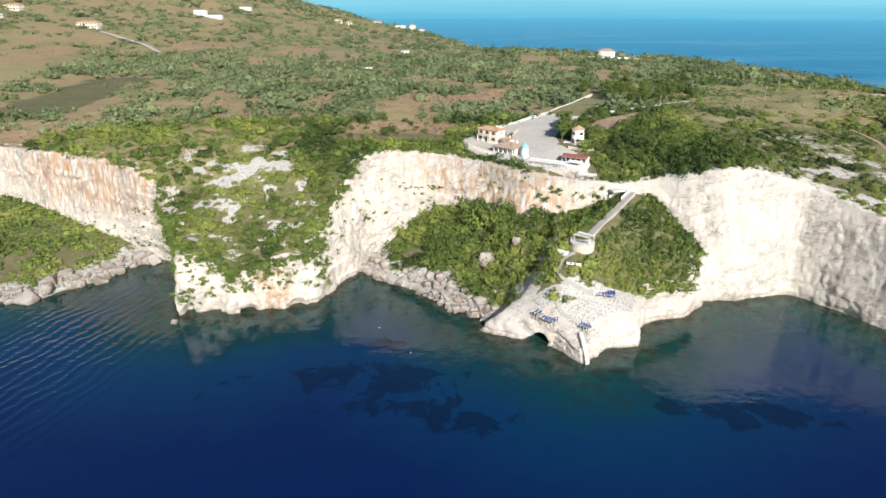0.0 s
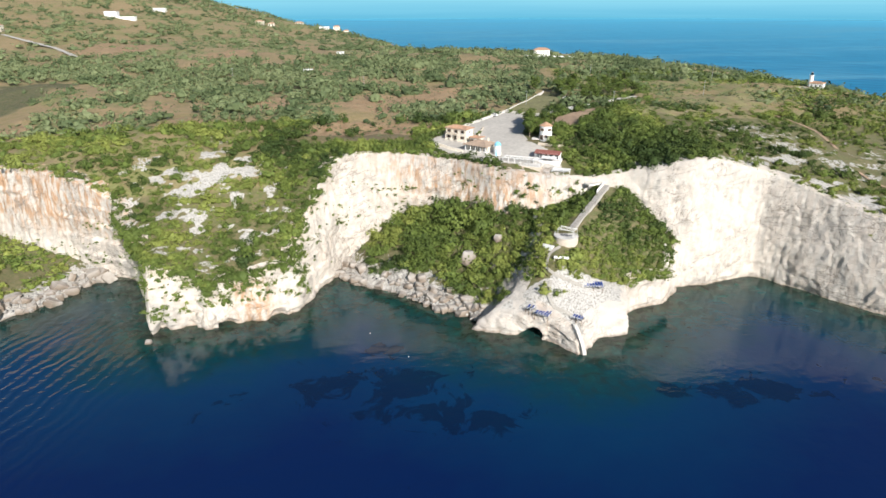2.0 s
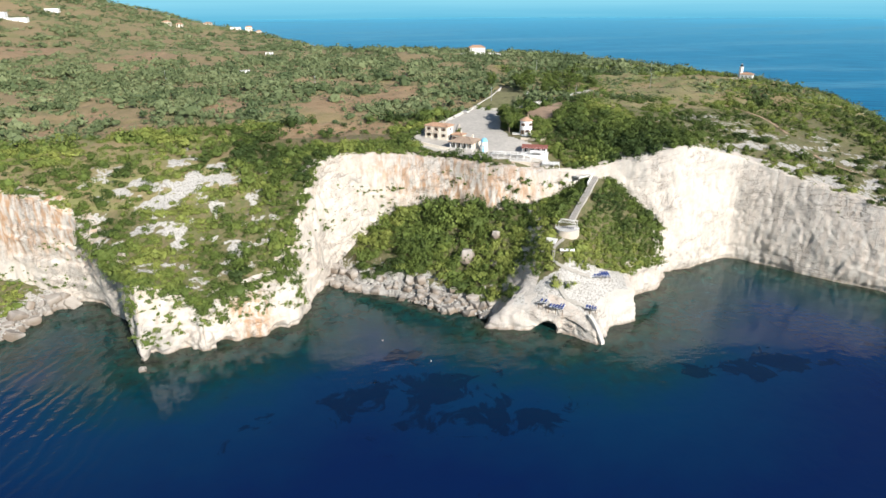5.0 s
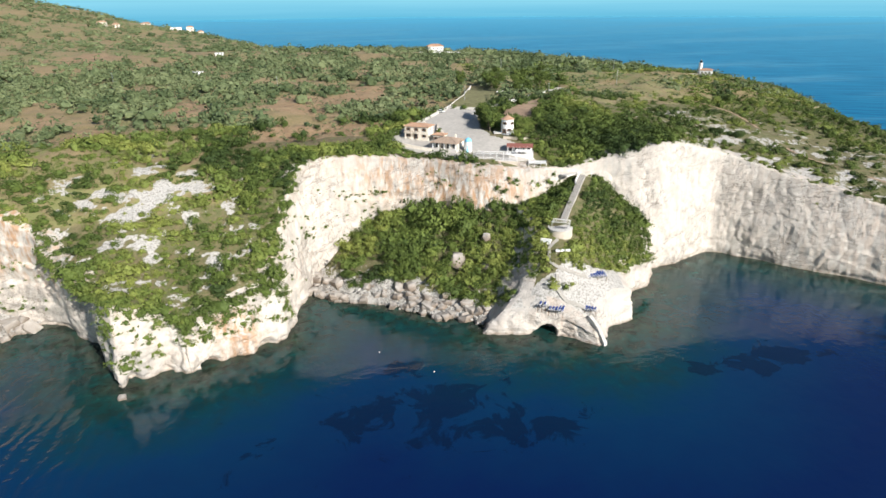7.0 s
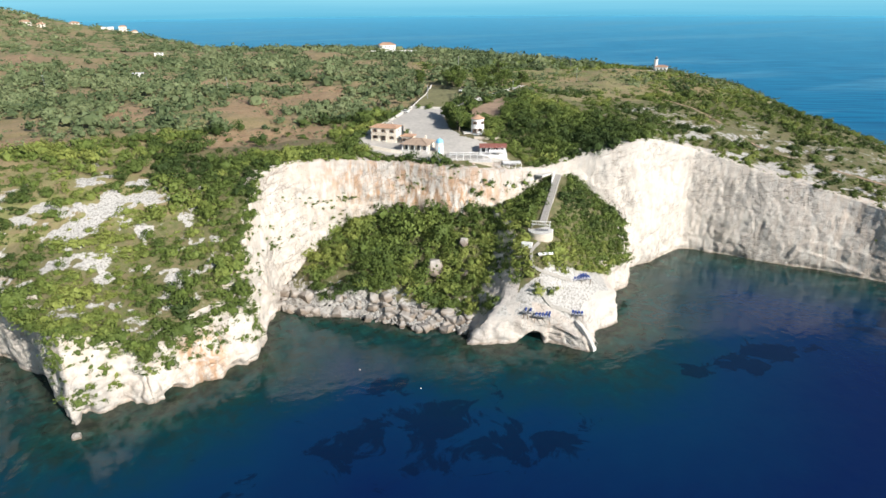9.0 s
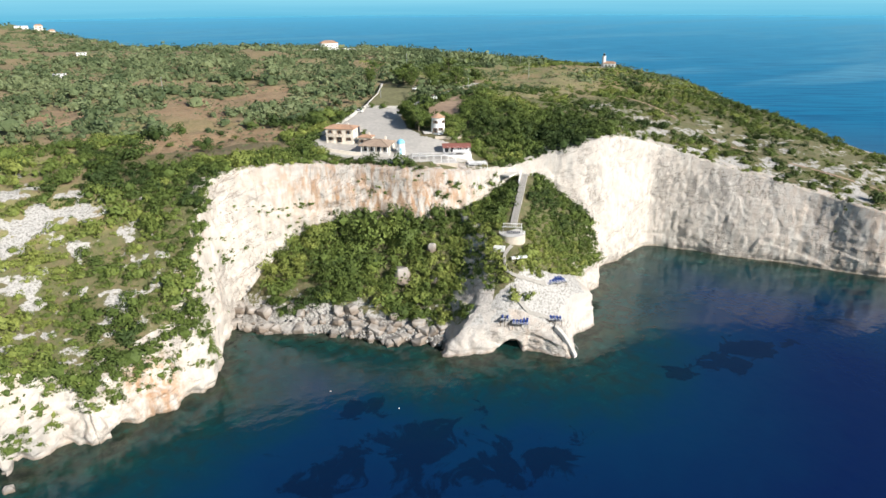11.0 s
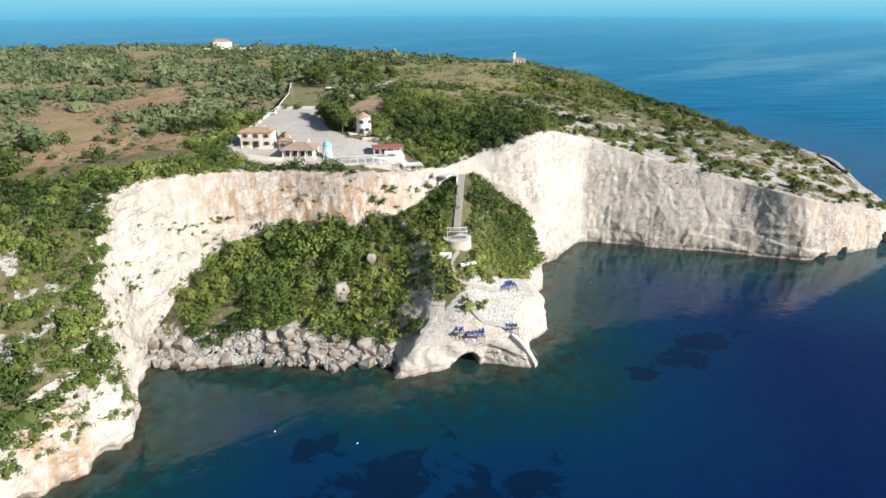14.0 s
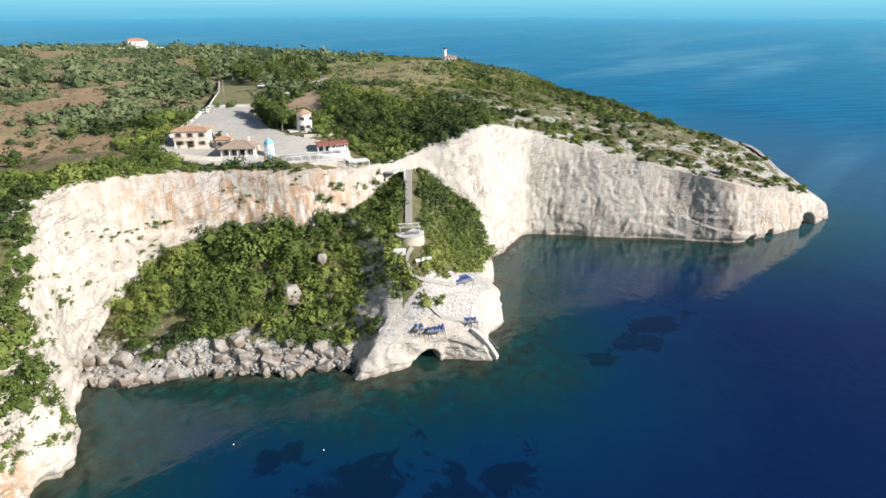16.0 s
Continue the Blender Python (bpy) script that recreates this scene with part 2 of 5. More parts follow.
CONCRETE = plain("pale_concrete", (0.60, 0.57, 0.52), 0.9, 0.12)
BLUE = plain("bright_blue_paint", (0.22, 0.55, 0.74), 0.5, 0.1)
NAVY = plain("blue_fabric", (0.03, 0.07, 0.28), 0.9, 0.3, 4.0)
BARK = plain("grey_bark", (0.20, 0.16, 0.12), 0.95, 0.3, 6.0)
STEEL = plain("painted_steel", (0.45, 0.46, 0.47), 0.4, 0.1, 3.0, 0.6)
SLATEGREY = plain("grey_shade_cloth", (0.10, 0.105, 0.12), 0.9, 0.15)
DIRT = plain("red_dirt", (0.36, 0.25, 0.165), 0.95, 0.35, 0.35)


# ---------------------------------------------------------------- mesh helpers
def mesh_object(name, verts, faces, mat, smooth=True, attrs=None, parent=None, label="", category="", group="", kind=""):
    me = bpy.data.meshes.new(name)
    verts = np.asarray(verts, dtype=np.float32)
    faces = np.asarray(faces, dtype=np.int32)
    k = faces.shape[1]
    me.vertices.add(len(verts))
    me.vertices.foreach_set("co", verts.ravel())
    me.loops.add(faces.size)
    me.loops.foreach_set("vertex_index", faces.ravel())
    me.polygons.add(len(faces))
    me.polygons.foreach_set("loop_start", np.arange(0, faces.size, k, dtype=np.int32))
    me.polygons.foreach_set("use_smooth", np.full(len(faces), smooth))
    for key, val in (attrs or {}).items():
        a = me.attributes.new(key, 'FLOAT', 'POINT')
        a.data.foreach_set("value", np.asarray(val, dtype=np.float32))
    me.update(calc_edges=True)
    me.validate()
    me.materials.append(mat)
    ob = new(name, me)
    ob.parent = parent
    return tagged(ob, label, category, group, kind)


def part(name, bm, mat, parent, label=""):
    me = bpy.data.meshes.new(name)
    bm.normal_update()
    bm.to_mesh(me)
    bm.free()
    me.materials.append(mat)
    ob = new(name, me)
    ob.parent = parent
    if label:
        ob["label"] = label
    return ob


def box(sx, sy, sz, m=Matrix(), bev=0.0, bm=None):
    """A bevelled box, its base on z 0, centred in x and y."""
    out = bm or bmesh.new()
    r = bmesh.ops.create_cube(out, size=1, matrix=m @ Matrix.Translation((0, 0, sz / 2)) @ Matrix.Diagonal((sx, sy, sz, 1)))
    if bev:
        es = list({e for v in r["verts"] for e in v.link_edges})
        bmesh.ops.bevel(out, geom=es, offset=bev, segments=1, affect='EDGES')
    return out


def cyl(r1, r2, h, m=Matrix(), n=20, bm=None):
    out = bm or bmesh.new()
    bmesh.ops.create_cone(out, cap_ends=True, segments=n, radius1=r1, radius2=r2, depth=h, matrix=m @ Matrix.Translation((0, 0, h / 2)))
    return out


def thing(name, m, label, category, group="", kind=""):
    ob = new(name)
    ob.matrix_world = m
    return tagged(ob, label, category, group, kind)


# smooth value noise on arrays
TABLE = rng.random((64, 64, 64)).astype(np.float32)


def vnoise(p, f):
    q = np.asarray(p) * f
    i = np.floor(q).astype(int)
    w = q - i
    w = w * w * (3 - 2 * w)
    out = 0
    for dx in (0, 1):
        for dy in (0, 1):
            for dz in (0, 1):
                c = TABLE[(i[:, 0] + dx) & 63, (i[:, 1] + dy) & 63, (i[:, 2] + dz) & 63]
                out = out + c * np.abs(1 - dx - w[:, 0]) * np.abs(1 - dy - w[:, 1]) * np.abs(1 - dz - w[:, 2])
    return out * 2 - 1


def fbm(p, f, octaves=4, gain=0.5):
    out, a = 0, 1.0
    for o in range(octaves):
        out = out + a * vnoise(np.asarray(p) + 17.3 * o, f * 2 ** o)
        a *= gain
    return out


def catmull(ctrl, step):
    """Points along a smooth curve through the stations, about step apart in plan of the first two columns."""
    c = np.asarray(ctrl, float)
    ext = np.vstack([2 * c[0] - c[1], c, 2 * c[-1] - c[-2]])
    out = []
    for k in range(1, len(ext) - 2):
        a, b, d, e = ext[k - 1:k + 3]
        n = max(2, int(max(np.linalg.norm((d - b)[:2]), np.linalg.norm((d - b)[2:4])) / step))
        t = np.linspace(0, 1, n, endpoint=False)[:, None]
        s = 0.5 * ((2 * b) + (d - a) * t + (2 * a - 5 * b + 4 * d - e) * t ** 2 + (3 * b - a - 3 * d + e) * t ** 3)
        lin = b + (d - b) * t
        out.append(0.55 * s + 0.45 * lin)
    out.append(c[-1:])
    return np.vstack(out)


def inside(poly, x, y):
    res = np.zeros(x.shape, bool)
    px, py = poly[:, 0], poly[:, 1]
    for i in range(len(poly)):
        x1, y1, x2, y2 = px[i - 1], py[i - 1], px[i], py[i]
        if y1 == y2:
            continue
        hit = ((y1 > y) != (y2 > y)) & (x < (x2 - x1) * (y - y1) / (y2 - y1) + x1)
        res ^= hit
    return res


def line_distance(poly, x, y):
    p = np.stack([x, y], 1)
    best = np.full(len(p), 1e9)
    for a, b in zip(poly[:-1], poly[1:]):
        ab = b - a
        t = np.clip(((p - a) @ ab) / max(ab @ ab, 1e-9), 0, 1)
        best = np.minimum(best, np.linalg.norm(p - a - t[:, None] * ab, axis=1))
    return best


FITTED = {}


def heights(ctrl, x, y, power=3.0):
    """Height of a land surface: a smooth sheet drawn through its control heights."""
    key = (len(ctrl), float(ctrl[0, 0]), float(ctrl[-1, 0]))
    if key not in FITTED:
        r = np.sqrt((ctrl[:, None, 0] - ctrl[None, :, 0]) ** 2 + (ctrl[:, None, 1] - ctrl[None, :, 1]) ** 2 + 16.0)
        mean = ctrl[:, 2].mean()
        FITTED[key] = (np.linalg.solve(r - 2.0 * np.eye(len(ctrl)), ctrl[:, 2] - mean), mean)
    w, mean = FITTED[key]
    out = np.empty(len(x))
    for s in range(0, len(x), 20000):
        xs, ys = x[s:s + 20000, None], y[s:s + 20000, None]
        out[s:s + 20000] = np.sqrt((xs - ctrl[None, :, 0]) ** 2 + (ys - ctrl[None, :, 1]) ** 2 + 16.0) @ w + mean
    return out


def grid_faces(nu, nv):
    i = np.arange(nu - 1)[:, None] * nv + np.arange(nv - 1)[None, :]
    return np.stack([i, i + nv, i + nv + 1, i + 1], -1).reshape(-1, 4)


def cliff(name, curve, nv, label, rough=1.0, lip=7.0, power=1.5, undercut=1.0, rust=None, weather_shade=None, mat=None, caves=(), edge=0.35, ctrl=None):
    """A rock face from the foot of a curve (fx, fy, tx, ty, tz) up to its top edge, with a lip inland."""
    n = len(curve)
    foot, top, tz = curve[:, :2], curve[:, 2:4], curve[:, 4]
    tang = np.gradient(foot * 0.5 + top * 0.5, axis=0)
    tang /= np.linalg.norm(tang, axis=1)[:, None] + 1e-9
    k = 9
    ker = np.ones(k) / k
    tang = np.stack([np.convolve(np.pad(tang[:, j], k // 2, mode='edge'), ker, 'valid') for j in (0, 1)], 1)
    out = np.stack([tang[:, 1], -tang[:, 0]], 1)      # seaward
    rows, vs = [], []
    for j in range(-3, nv + 4):
        if j < 0:
            xy = foot + out * (-j) * 1.5
            z = np.full(n, -2.0 + 1.9 * 0) + j * 2.5 + 2.0
            w = 0.6
        elif j <= nv:
            v = j / nv
            e = v ** power
            xy = foot + (top - foot) * e
            z = tz * v
            w = 1.0 - (1.0 - edge) * np.clip((v - 0.8) / 0.2, 0, 1)
        else:
            xy = top - out * lip * (j - nv) / 3
            z = tz - 0.06 * (j - nv) ** 2 if ctrl is None else heights(ctrl, xy[:, 0], xy[:, 1]) + 0.03
            w = edge
        p = np.column_stack([xy, z])
        q = p * (1, 1, 0.32)
        strata = (z / 8.0 + 1.5 * vnoise(p, 0.018) + 0.02 * p[:, 0]) % 1.0
        flat = p * (1, 1, 0.6)
        gate = np.clip(vnoise(p * (1, 1, 0.3) + 21, 0.03) * 2, 0, 1)
        rift = np.exp(-(vnoise(q + 5, 0.06) / 0.05) ** 2) * gate + 0.5 * np.exp(-(vnoise(flat + 61, 0.13) / 0.06) ** 2)
        d = (2.0 * fbm(flat, 0.035, 2) + 0.8 * fbm(flat, 0.12, 3) + 0.55 * np.abs(fbm(flat + 40, 0.22, 3)) - 0.7 * rift + 0.9 * strata * (vnoise(p + 3, 0.035) > 0.0)
             + 0.4 * np.abs(fbm(p + 9, 0.45, 3)) - 0.4)
        hole = np.zeros(n)
        for cx, cy, cr, ch, deep in caves:
            hole = np.maximum(hole, deep * np.clip(1.35 * (1 - (np.hypot(foot[:, 0] - cx, foot[:, 1] - cy) / cr) ** 2 - np.maximum(z, 0) ** 2 / ch ** 2), 0, 1))
        cut = undercut * np.exp(-((z - 0.7) / 1.1) ** 2) * (0.7 + 0.9 * vnoise(p * (1, 1, 0), 0.09))
        d = d * rough * w - cut - hole
        p[:, :2] += out * d[:, None]
        p[:, 2] += 0.5 * fbm(p + 77, 0.3, 2) * w * ((0.3 if ctrl is None else 0.0) if j > nv else 1) * (0 if j < 1 else 1)
        rows.append(p)
        vs.append(np.full(n, j / nv))
    verts = np.stack(rows, 1).reshape(-1, 3)
    vv = np.stack(vs, 1).ravel()
    faces = grid_faces(n, len(rows))
    xs = verts[:, 0]
    at = {"rust": np.clip(rust(verts, vv), 0, 1) if rust else np.full(len(verts), 0.25),
          "weather_shade": np.clip(weather_shade(verts, vv), 0, 1) if weather_shade else np.full(len(verts), 0.1)}
    return mesh_object(name, verts, faces, mat or LIME, True, at, label=label, category="cliff", kind="structure")


def axis(lo, hi, fine_lo, fine_hi, step, grow=1.06, cap=40):
    mid = list(np.arange(fine_lo, fine_hi + step, step))
    s, a = step, mid[-1]
    while a < hi:
        s = min(s * grow, cap)
        a += s
        mid.append(a)
    s, a = step, mid[0]
    while a > lo:
        s = min(s * grow, cap)
        a -= s
        mid.insert(0, a)
    return np.array(mid)


def land_sheet(name, poly, ctrl, xs, ys, label, inset=0.0, power=3.0, rough=0.4, masks=None, mat=None, far_rough=0.0):
    X, Y = np.meshgrid(xs, ys, indexing='ij')
    x, y = X.ravel(), Y.ravel()
    z = heights(ctrl, x, y, power)
    slim = poly[::5] if len(poly) > 400 else poly
    edge = line_distance(np.vstack([slim, slim[:1]]), x, y)
    p = np.column_stack([x, y, np.zeros_like(x)])
    level = np.clip(1 - line_distance(YARD_LINE, x, y) / 6, 0, 1) if name == "ground" else 0
    level = np.maximum(level, inside(YARD, x, y)) if name == "ground" else 0
    z = z + (1 - level) * rough * fbm(p, 0.12, 4) * np.clip(edge / 6, 0.2, 1.5) + far_rough * fbm(p + 30, 0.012, 3) * np.clip((edge - 20) / 60, 0, 1)
    ok = inside(poly, x, y) & (edge > inset)
    f = grid_faces(len(xs), len(ys))
    f = f[ok[f].all(1)]
    used, inv = np.unique(f, return_inverse=True)
    verts = np.column_stack([x, y, z])[used]
    at = masks(verts) if masks else {}
    return mesh_object(name, verts, inv.reshape(-1, 4), mat or GROUND, True, at, label=label, category="ground", kind="structure")


YARD = np.array([(56, 347.5), (72.5, 336), (63, 323), (56, 305), (55, 292), (62, 280), (64, 262), (33, 268), (10, 290), (6, 302), (13, 311), (23, 318), (36, 329)], float)
YARD_LINE = np.vstack([YARD, YARD[:1]])

# ---------------------------------------------------------------- the coast: foot x, y and top edge x, y, z
LEFT_BAY = [(-520, 330, -524, 340, 46), (-300, 328, -300, 334, 47), (-240, 321, -240, 327, 47), (-205, 307, -203, 311, 48), (-172, 293, -171, 297, 48.5),
            (-148, 285, -146, 284, 45), (-132, 279, -134, 278, 39), (-120, 258, -128, 268, 31), (-115, 246, -117, 249, 25), (-108, 225, -107, 231, 27),
            (-94, 231, -91, 232, 18.5), (-87, 224, -87, 230, 16), (-78, 229, -75, 235, 14.5), (-55, 237, -56, 243, 14)]
COVE = [(-50, 252, -53, 252, 24), (-45, 263, -49, 262, 34), (-37, 277, -41, 276, 46), (-30, 281, -34, 285.5, 53), (-12, 283, -10, 285, 53.3), (3, 283, 4, 282, 52),
        (17, 272, 18, 277, 50.5), (28, 256.5, 31.5, 265, 50.2), (39, 248.5, 41.5, 259, 49.2), (52, 248.5, 54, 257, 47), (72, 249, 75, 256, 46.5),
        (90, 246, 88, 255, 48), (102, 238, 103, 249, 52.5), (110, 237, 116, 245.5, 55.5)]
CAPE = [(124, 236, 124, 246.5, 55), (136, 239, 138, 243.5, 51.5), (147, 241, 148, 242, 48.8), (155, 234, 159, 233.5, 44.7), (167, 216, 169.5, 221, 40),
        (176.5, 203, 180.5, 207.5, 36.3), (189.5, 185.5, 191.5, 190.5, 31.8), (202, 163, 201, 167, 27.5), (224, 152, 223, 156, 22), (257, 142, 257, 145, 13.5), (272, 139, 270, 142, 8)]
BACK = [(290, 158, 280, 165, 18), (308, 180, 292, 186, 27), (332, 240, 312, 240, 30), (378, 330, 352, 325, 33), (424, 400, 394, 398, 35), (446, 480, 412, 490, 38),
        (408, 610, 372, 600, 46), (340, 740, 300, 705, 54), (190, 850, 165, 800, 60), (70, 920, 50, 870, 58), (90, 1180, 30, 1150, 50), (30, 1340, -8, 1315, 40),
        (-140, 1560, -150, 1480, 42), (-420, 2500, -440, 2440, 40), (-900, 3400, -900, 3300, 50)]
near_curve = catmull(LEFT_BAY + COVE + CAPE, 0.6)
far_curve = catmull([CAPE[-1]] + BACK, 5.0)
edge_line = np.vstack([near_curve[:, 2:5], far_curve[1:, 2:5]])
plateau_poly = np.vstack([edge_line[:, :2], [(-2600, 3300), (-2600, 340), (-524, 340)]])


def rust_of(v, h):
    x, y = v[:, 0], v[:, 1]
    cove = np.exp(-((x - 22) / 30) ** 2) * np.clip((h - 0.5) * 3, 0, 1)
    left = np.exp(-((x + 175) / 50) ** 2) * np.clip((h - 0.35) * 2.5, 0, 1)
    low = np.exp(-((x + 68) / 18) ** 2) * np.clip(0.15 + 1.6 * fbm(v, 0.07, 2), 0, 1)
    tip = np.exp(-((x - 225) / 35) ** 2) * 0.5
    return 0.14 + 1.5 * cove + 1.4 * left + low + tip


def weather_shade_of(v, h):
    x = v[:, 0]
    n = fbm(v, 0.03, 3)
    # beyond x 150 the cape is greyed for weathering and for grazing light
    return 0.05 + np.clip(h - 0.8, 0, 1) * 2.2 * (n > -0.2) + 0.12 * np.clip((x - 150) / 50, 0, 1) * np.clip((h - 0.1) * 1.6, 0.2, 1) * (0.5 + 0.5 * (n > -0.1)) + 0.75 * np.exp(-((x + 102) / 8) ** 2) * (h < 0.5)


CAVES = [(250, 144.5, 6, 6.8, 10), (222, 152.5, 3.2, 3.4, 5), (-80, 228, 3.5, 3, 4), (-104, 226, 3, 5, 4), (187, 200, 3, 6, 3), (156, 240, 5, 3, 5), (210, 158, 3, 3, 3), (-62, 235, 4, 4, 2.5)]
# heights of the plateau and the headland slope
CTRL = [(-124, 275, 35), (-98, 282, 41), (-88, 266, 29), (-93, 305, 53), (-68, 245, 20), (-70, 270, 33), (-62, 297, 50), (-75, 285, 44), (-50, 290, 50), (-110, 262, 33),
        (-115, 300, 48), (-140, 310, 52), (19, 300, 53.5), (36, 285, 53.5), (65, 289, 56), (35, 322, 57.5), (50, 338, 59), (66, 340, 59.5), (58, 318, 57), (53, 366, 61), (94, 291, 60), (165, 291, 56), (-21, 330, 55),
        (-62, 338, 58), (32, 387, 60), (285, 407, 61.5), (343, 385, 51), (310, 350, 52)]
CTRL2 = [(198, 391, 58.5), (129, 380, 62.5), (-64, 548, 62), (157, 626, 66), (-10, 575, 65), (210, 250, 42), (230, 200, 33), (260, 300, 49.5), (300, 280, 43), (250, 480, 62),
         (330, 480, 52), (-200, 420, 57), (-300, 500, 60), (-150, 600, 66), (-350, 700, 74), (-100, 800, 66), (-40, 1000, 60), (-54, 1170, 70), (-120, 1200, 78), (-170, 1090, 82), (-25, 1250, 58), (-200, 1330, 100), (-300, 1300, 120), (-500, 1000, 120), (-700, 1500, 210),
         (-500, 1700, 190), (-330, 1600, 110), (-1100, 1500, 260), (-900, 700, 150), (-600, 450, 75), (-700, 2400, 150), (-1600, 2200, 250), (-2000, 900, 200)]
step = max(1, len(near_curve) // 170)
rim = np.vstack([near_curve[::step, 2:5], far_curve[::6, 2:5]])
land_ctrl = np.vstack([rim, CTRL, CTRL2])
face = cliff("sea_cliff", near_curve, 60, "tall pale limestone sea cliff with rusty streaks above the water", 1.0 - 0.3 * np.clip((near_curve[:, 0] - 150) / 25, 0, 1) + 0.9 * np.clip(1.5 - np.abs(near_curve[:, 0] + 82) / 22, 0, 1), rust=rust_of, weather_shade=weather_shade_of, caves=CAVES, ctrl=land_ctrl)
cliff("back_cliff", far_curve, 10, "low pale limestone shore on the far side of the cape", 1.2, 1.5)


def dome(x, y, cx, cy, a, b):
    return np.exp(-((x - cx) / a) ** 2 - ((y - cy) / b) ** 2)


# fields: centre x, y, half sizes, turn
SOIL_FIELDS = [(-21, 322, 26, 22, -20), (-14, 397, 20, 26, -25), (28, 418, 15, 26, -25), (-75, 400, 13, 24, -25), (-154, 385, 8, 36, -24), (-148, 682, 25, 40, -26),
               (-122, 356, 11, 13, -24), (-388, 613, 22, 60, -2), (-228, 352, 22, 24, -1), (-270, 724, 35, 50, -2)]
LAWN_FIELDS = [(-264, 455, 27, 60, -1), (80, 366, 30, 11, 52)]


def in_fields(fields, x, y, wob):
    out = np.zeros(len(x))
    for cx, cy, a, b, turn in fields:
        c, s = math.cos(radians(turn)), math.sin(radians(turn))
        u, w = (x - cx) * c + (y - cy) * s, -(x - cx) * s + (y - cy) * c
        d = np.maximum(np.abs(u) / a, np.abs(w) / b) + 0.25 * wob
        out = np.maximum(out, np.clip((1.06 - d) * 8, 0, 1))
    return out


def rockiness(x, y):
    p = np.column_stack([x, y, 0 * x])
    n = fbm(p * (0.8, 1.5, 1), 0.17, 4, 0.65)
    head = np.clip(dome(x, y, -97, 276, 34, 36) * 1.8, 0, 1) * np.clip(0.02 + 2.0 * n, 0, 1)
    cape = np.clip((x - 120) / 35, 0, 1) * 0.85 * np.clip(1.2 - line_distance(near_curve[:, 2:4][::6], x, y) / 110, 0, 1) * np.clip(0.5 + 1.3 * fbm(p * (1, 2.2, 1) + 8, 0.09, 4, 0.6), 0, 1)
    back = np.clip(1 - line_distance(far_curve[:40, 2:4], x, y) / 12, 0, 1)
    shelf = np.clip(1.1 - line_distance(far_curve[38:95, 2:4], x, y) / 24 + 0.9 * fbm(p + 71, 0.05, 3), 0, 1)
    return np.clip(np.maximum.reduce([head, cape, back, shelf]), 0, 1)


def land_masks(v):
    x, y = v[:, 0], v[:, 1]
    wob = fbm(np.column_stack([x, y, 0 * x]), 0.06, 3)
    far = np.clip((fbm(np.column_stack([x, y, 0 * x]), 0.04, 3) * 2.4 - 0.1) * np.clip((y - 310) / 60, 0, 1), 0, 0.55)
    return {"soil": np.maximum(in_fields(SOIL_FIELDS, x, y, wob), far), "lawn": np.maximum(in_fields(LAWN_FIELDS, x, y, wob), 0.7 * ((y < 318) & ~((x < -66) & (y > 280)))), "rock": rockiness(x, y)}


gx = axis(-2600, 460, -250, 320, 1.8, 1.05, 60)
gy = axis(150, 3300, 150, 420, 1.8, 1.04, 60)
land_sheet("ground", plateau_poly, land_ctrl, gx, gy, "dry scrubby plateau with brown fields above the sea cliffs", 1.2, masks=land_masks, far_rough=2.5)

# rocky rib with the stair, running down to the sea
RIB = [(36, 257, 47, 251, 33), (28, 246, 47, 243, 31.5), (21, 236, 45.5, 233, 28.5), (18, 226, 39.5, 224, 22), (17, 218, 30.5, 215.5, 13.5), (13.5, 212.5, 21.5, 213, 7.2), (17, 209, 26, 210.5, 7.5), (24, 206.5, 31, 208, 8), (31, 205, 35, 205, 7),
       (40, 197, 42, 199, 6), (48, 188, 48, 191, 3.5), (54, 192, 53, 195, 5), (60, 198, 60, 200, 8), (72, 200, 71, 202, 10.5), (75, 206, 73, 207, 12), (77, 213, 76, 214, 12),
       (88, 219, 88, 221, 11), (97, 222, 96, 224, 10), (105, 231, 103, 231, 12), (112, 240, 108, 240, 22)]
rib_curve = catmull(RIB, 0.6)
rib_poly = np.vstack([rib_curve[:, 2:4], [(98, 249), (86, 258), (60, 258)]])
RIB_CTRL = [(85, 252, 42), (79, 250, 42), (70, 242, 38), (61, 234, 33.5), (53, 228, 30), (47, 221, 26), (43, 214, 20.5), (38, 210, 15), (40, 204, 11), (46, 200, 8.5), (49, 194, 5.5),
            (60, 206, 12), (68, 206, 13), (66, 215, 17), (83, 222, 15), (95, 228, 13), (98, 240, 26), (92, 246, 33), (75, 230, 25), (90, 236, 24), (56, 212, 18), (60, 250, 34), (70, 252, 37)]
rib_ctrl = np.vstack([rib_curve[::8, 2:5], RIB_CTRL])
# west flank greyed in colour: weathered rock plus the shade on that side
rib_face = cliff("rib_cliff", rib_curve, 34, "pale rocky promontory foot with a small sea cave", 0.85, 4.5, 0.9, 1.2, caves=[(34, 203, 4.5, 4.2, 7)], edge=0.05, ctrl=rib_ctrl,
      rust=lambda v, h: 0.15 + 0.3 * fbm(v, 0.05, 2), weather_shade=lambda v, h: 0.15 + 0.45 * (v[:, 0] < 36) * np.clip((v[:, 1] - 205) / 6, 0, 1))
SCREE = [(-40, 277, -38, 278, 1.5), (-31, 262, -30, 265, 1.8), (-11, 248, -10, 251, 2.2), (3, 231, 4, 234, 2.4), (13, 225, 14, 229, 2.5), (19, 217, 22, 221, 3.5)]
scree_curve = catmull(SCREE, 1.0)
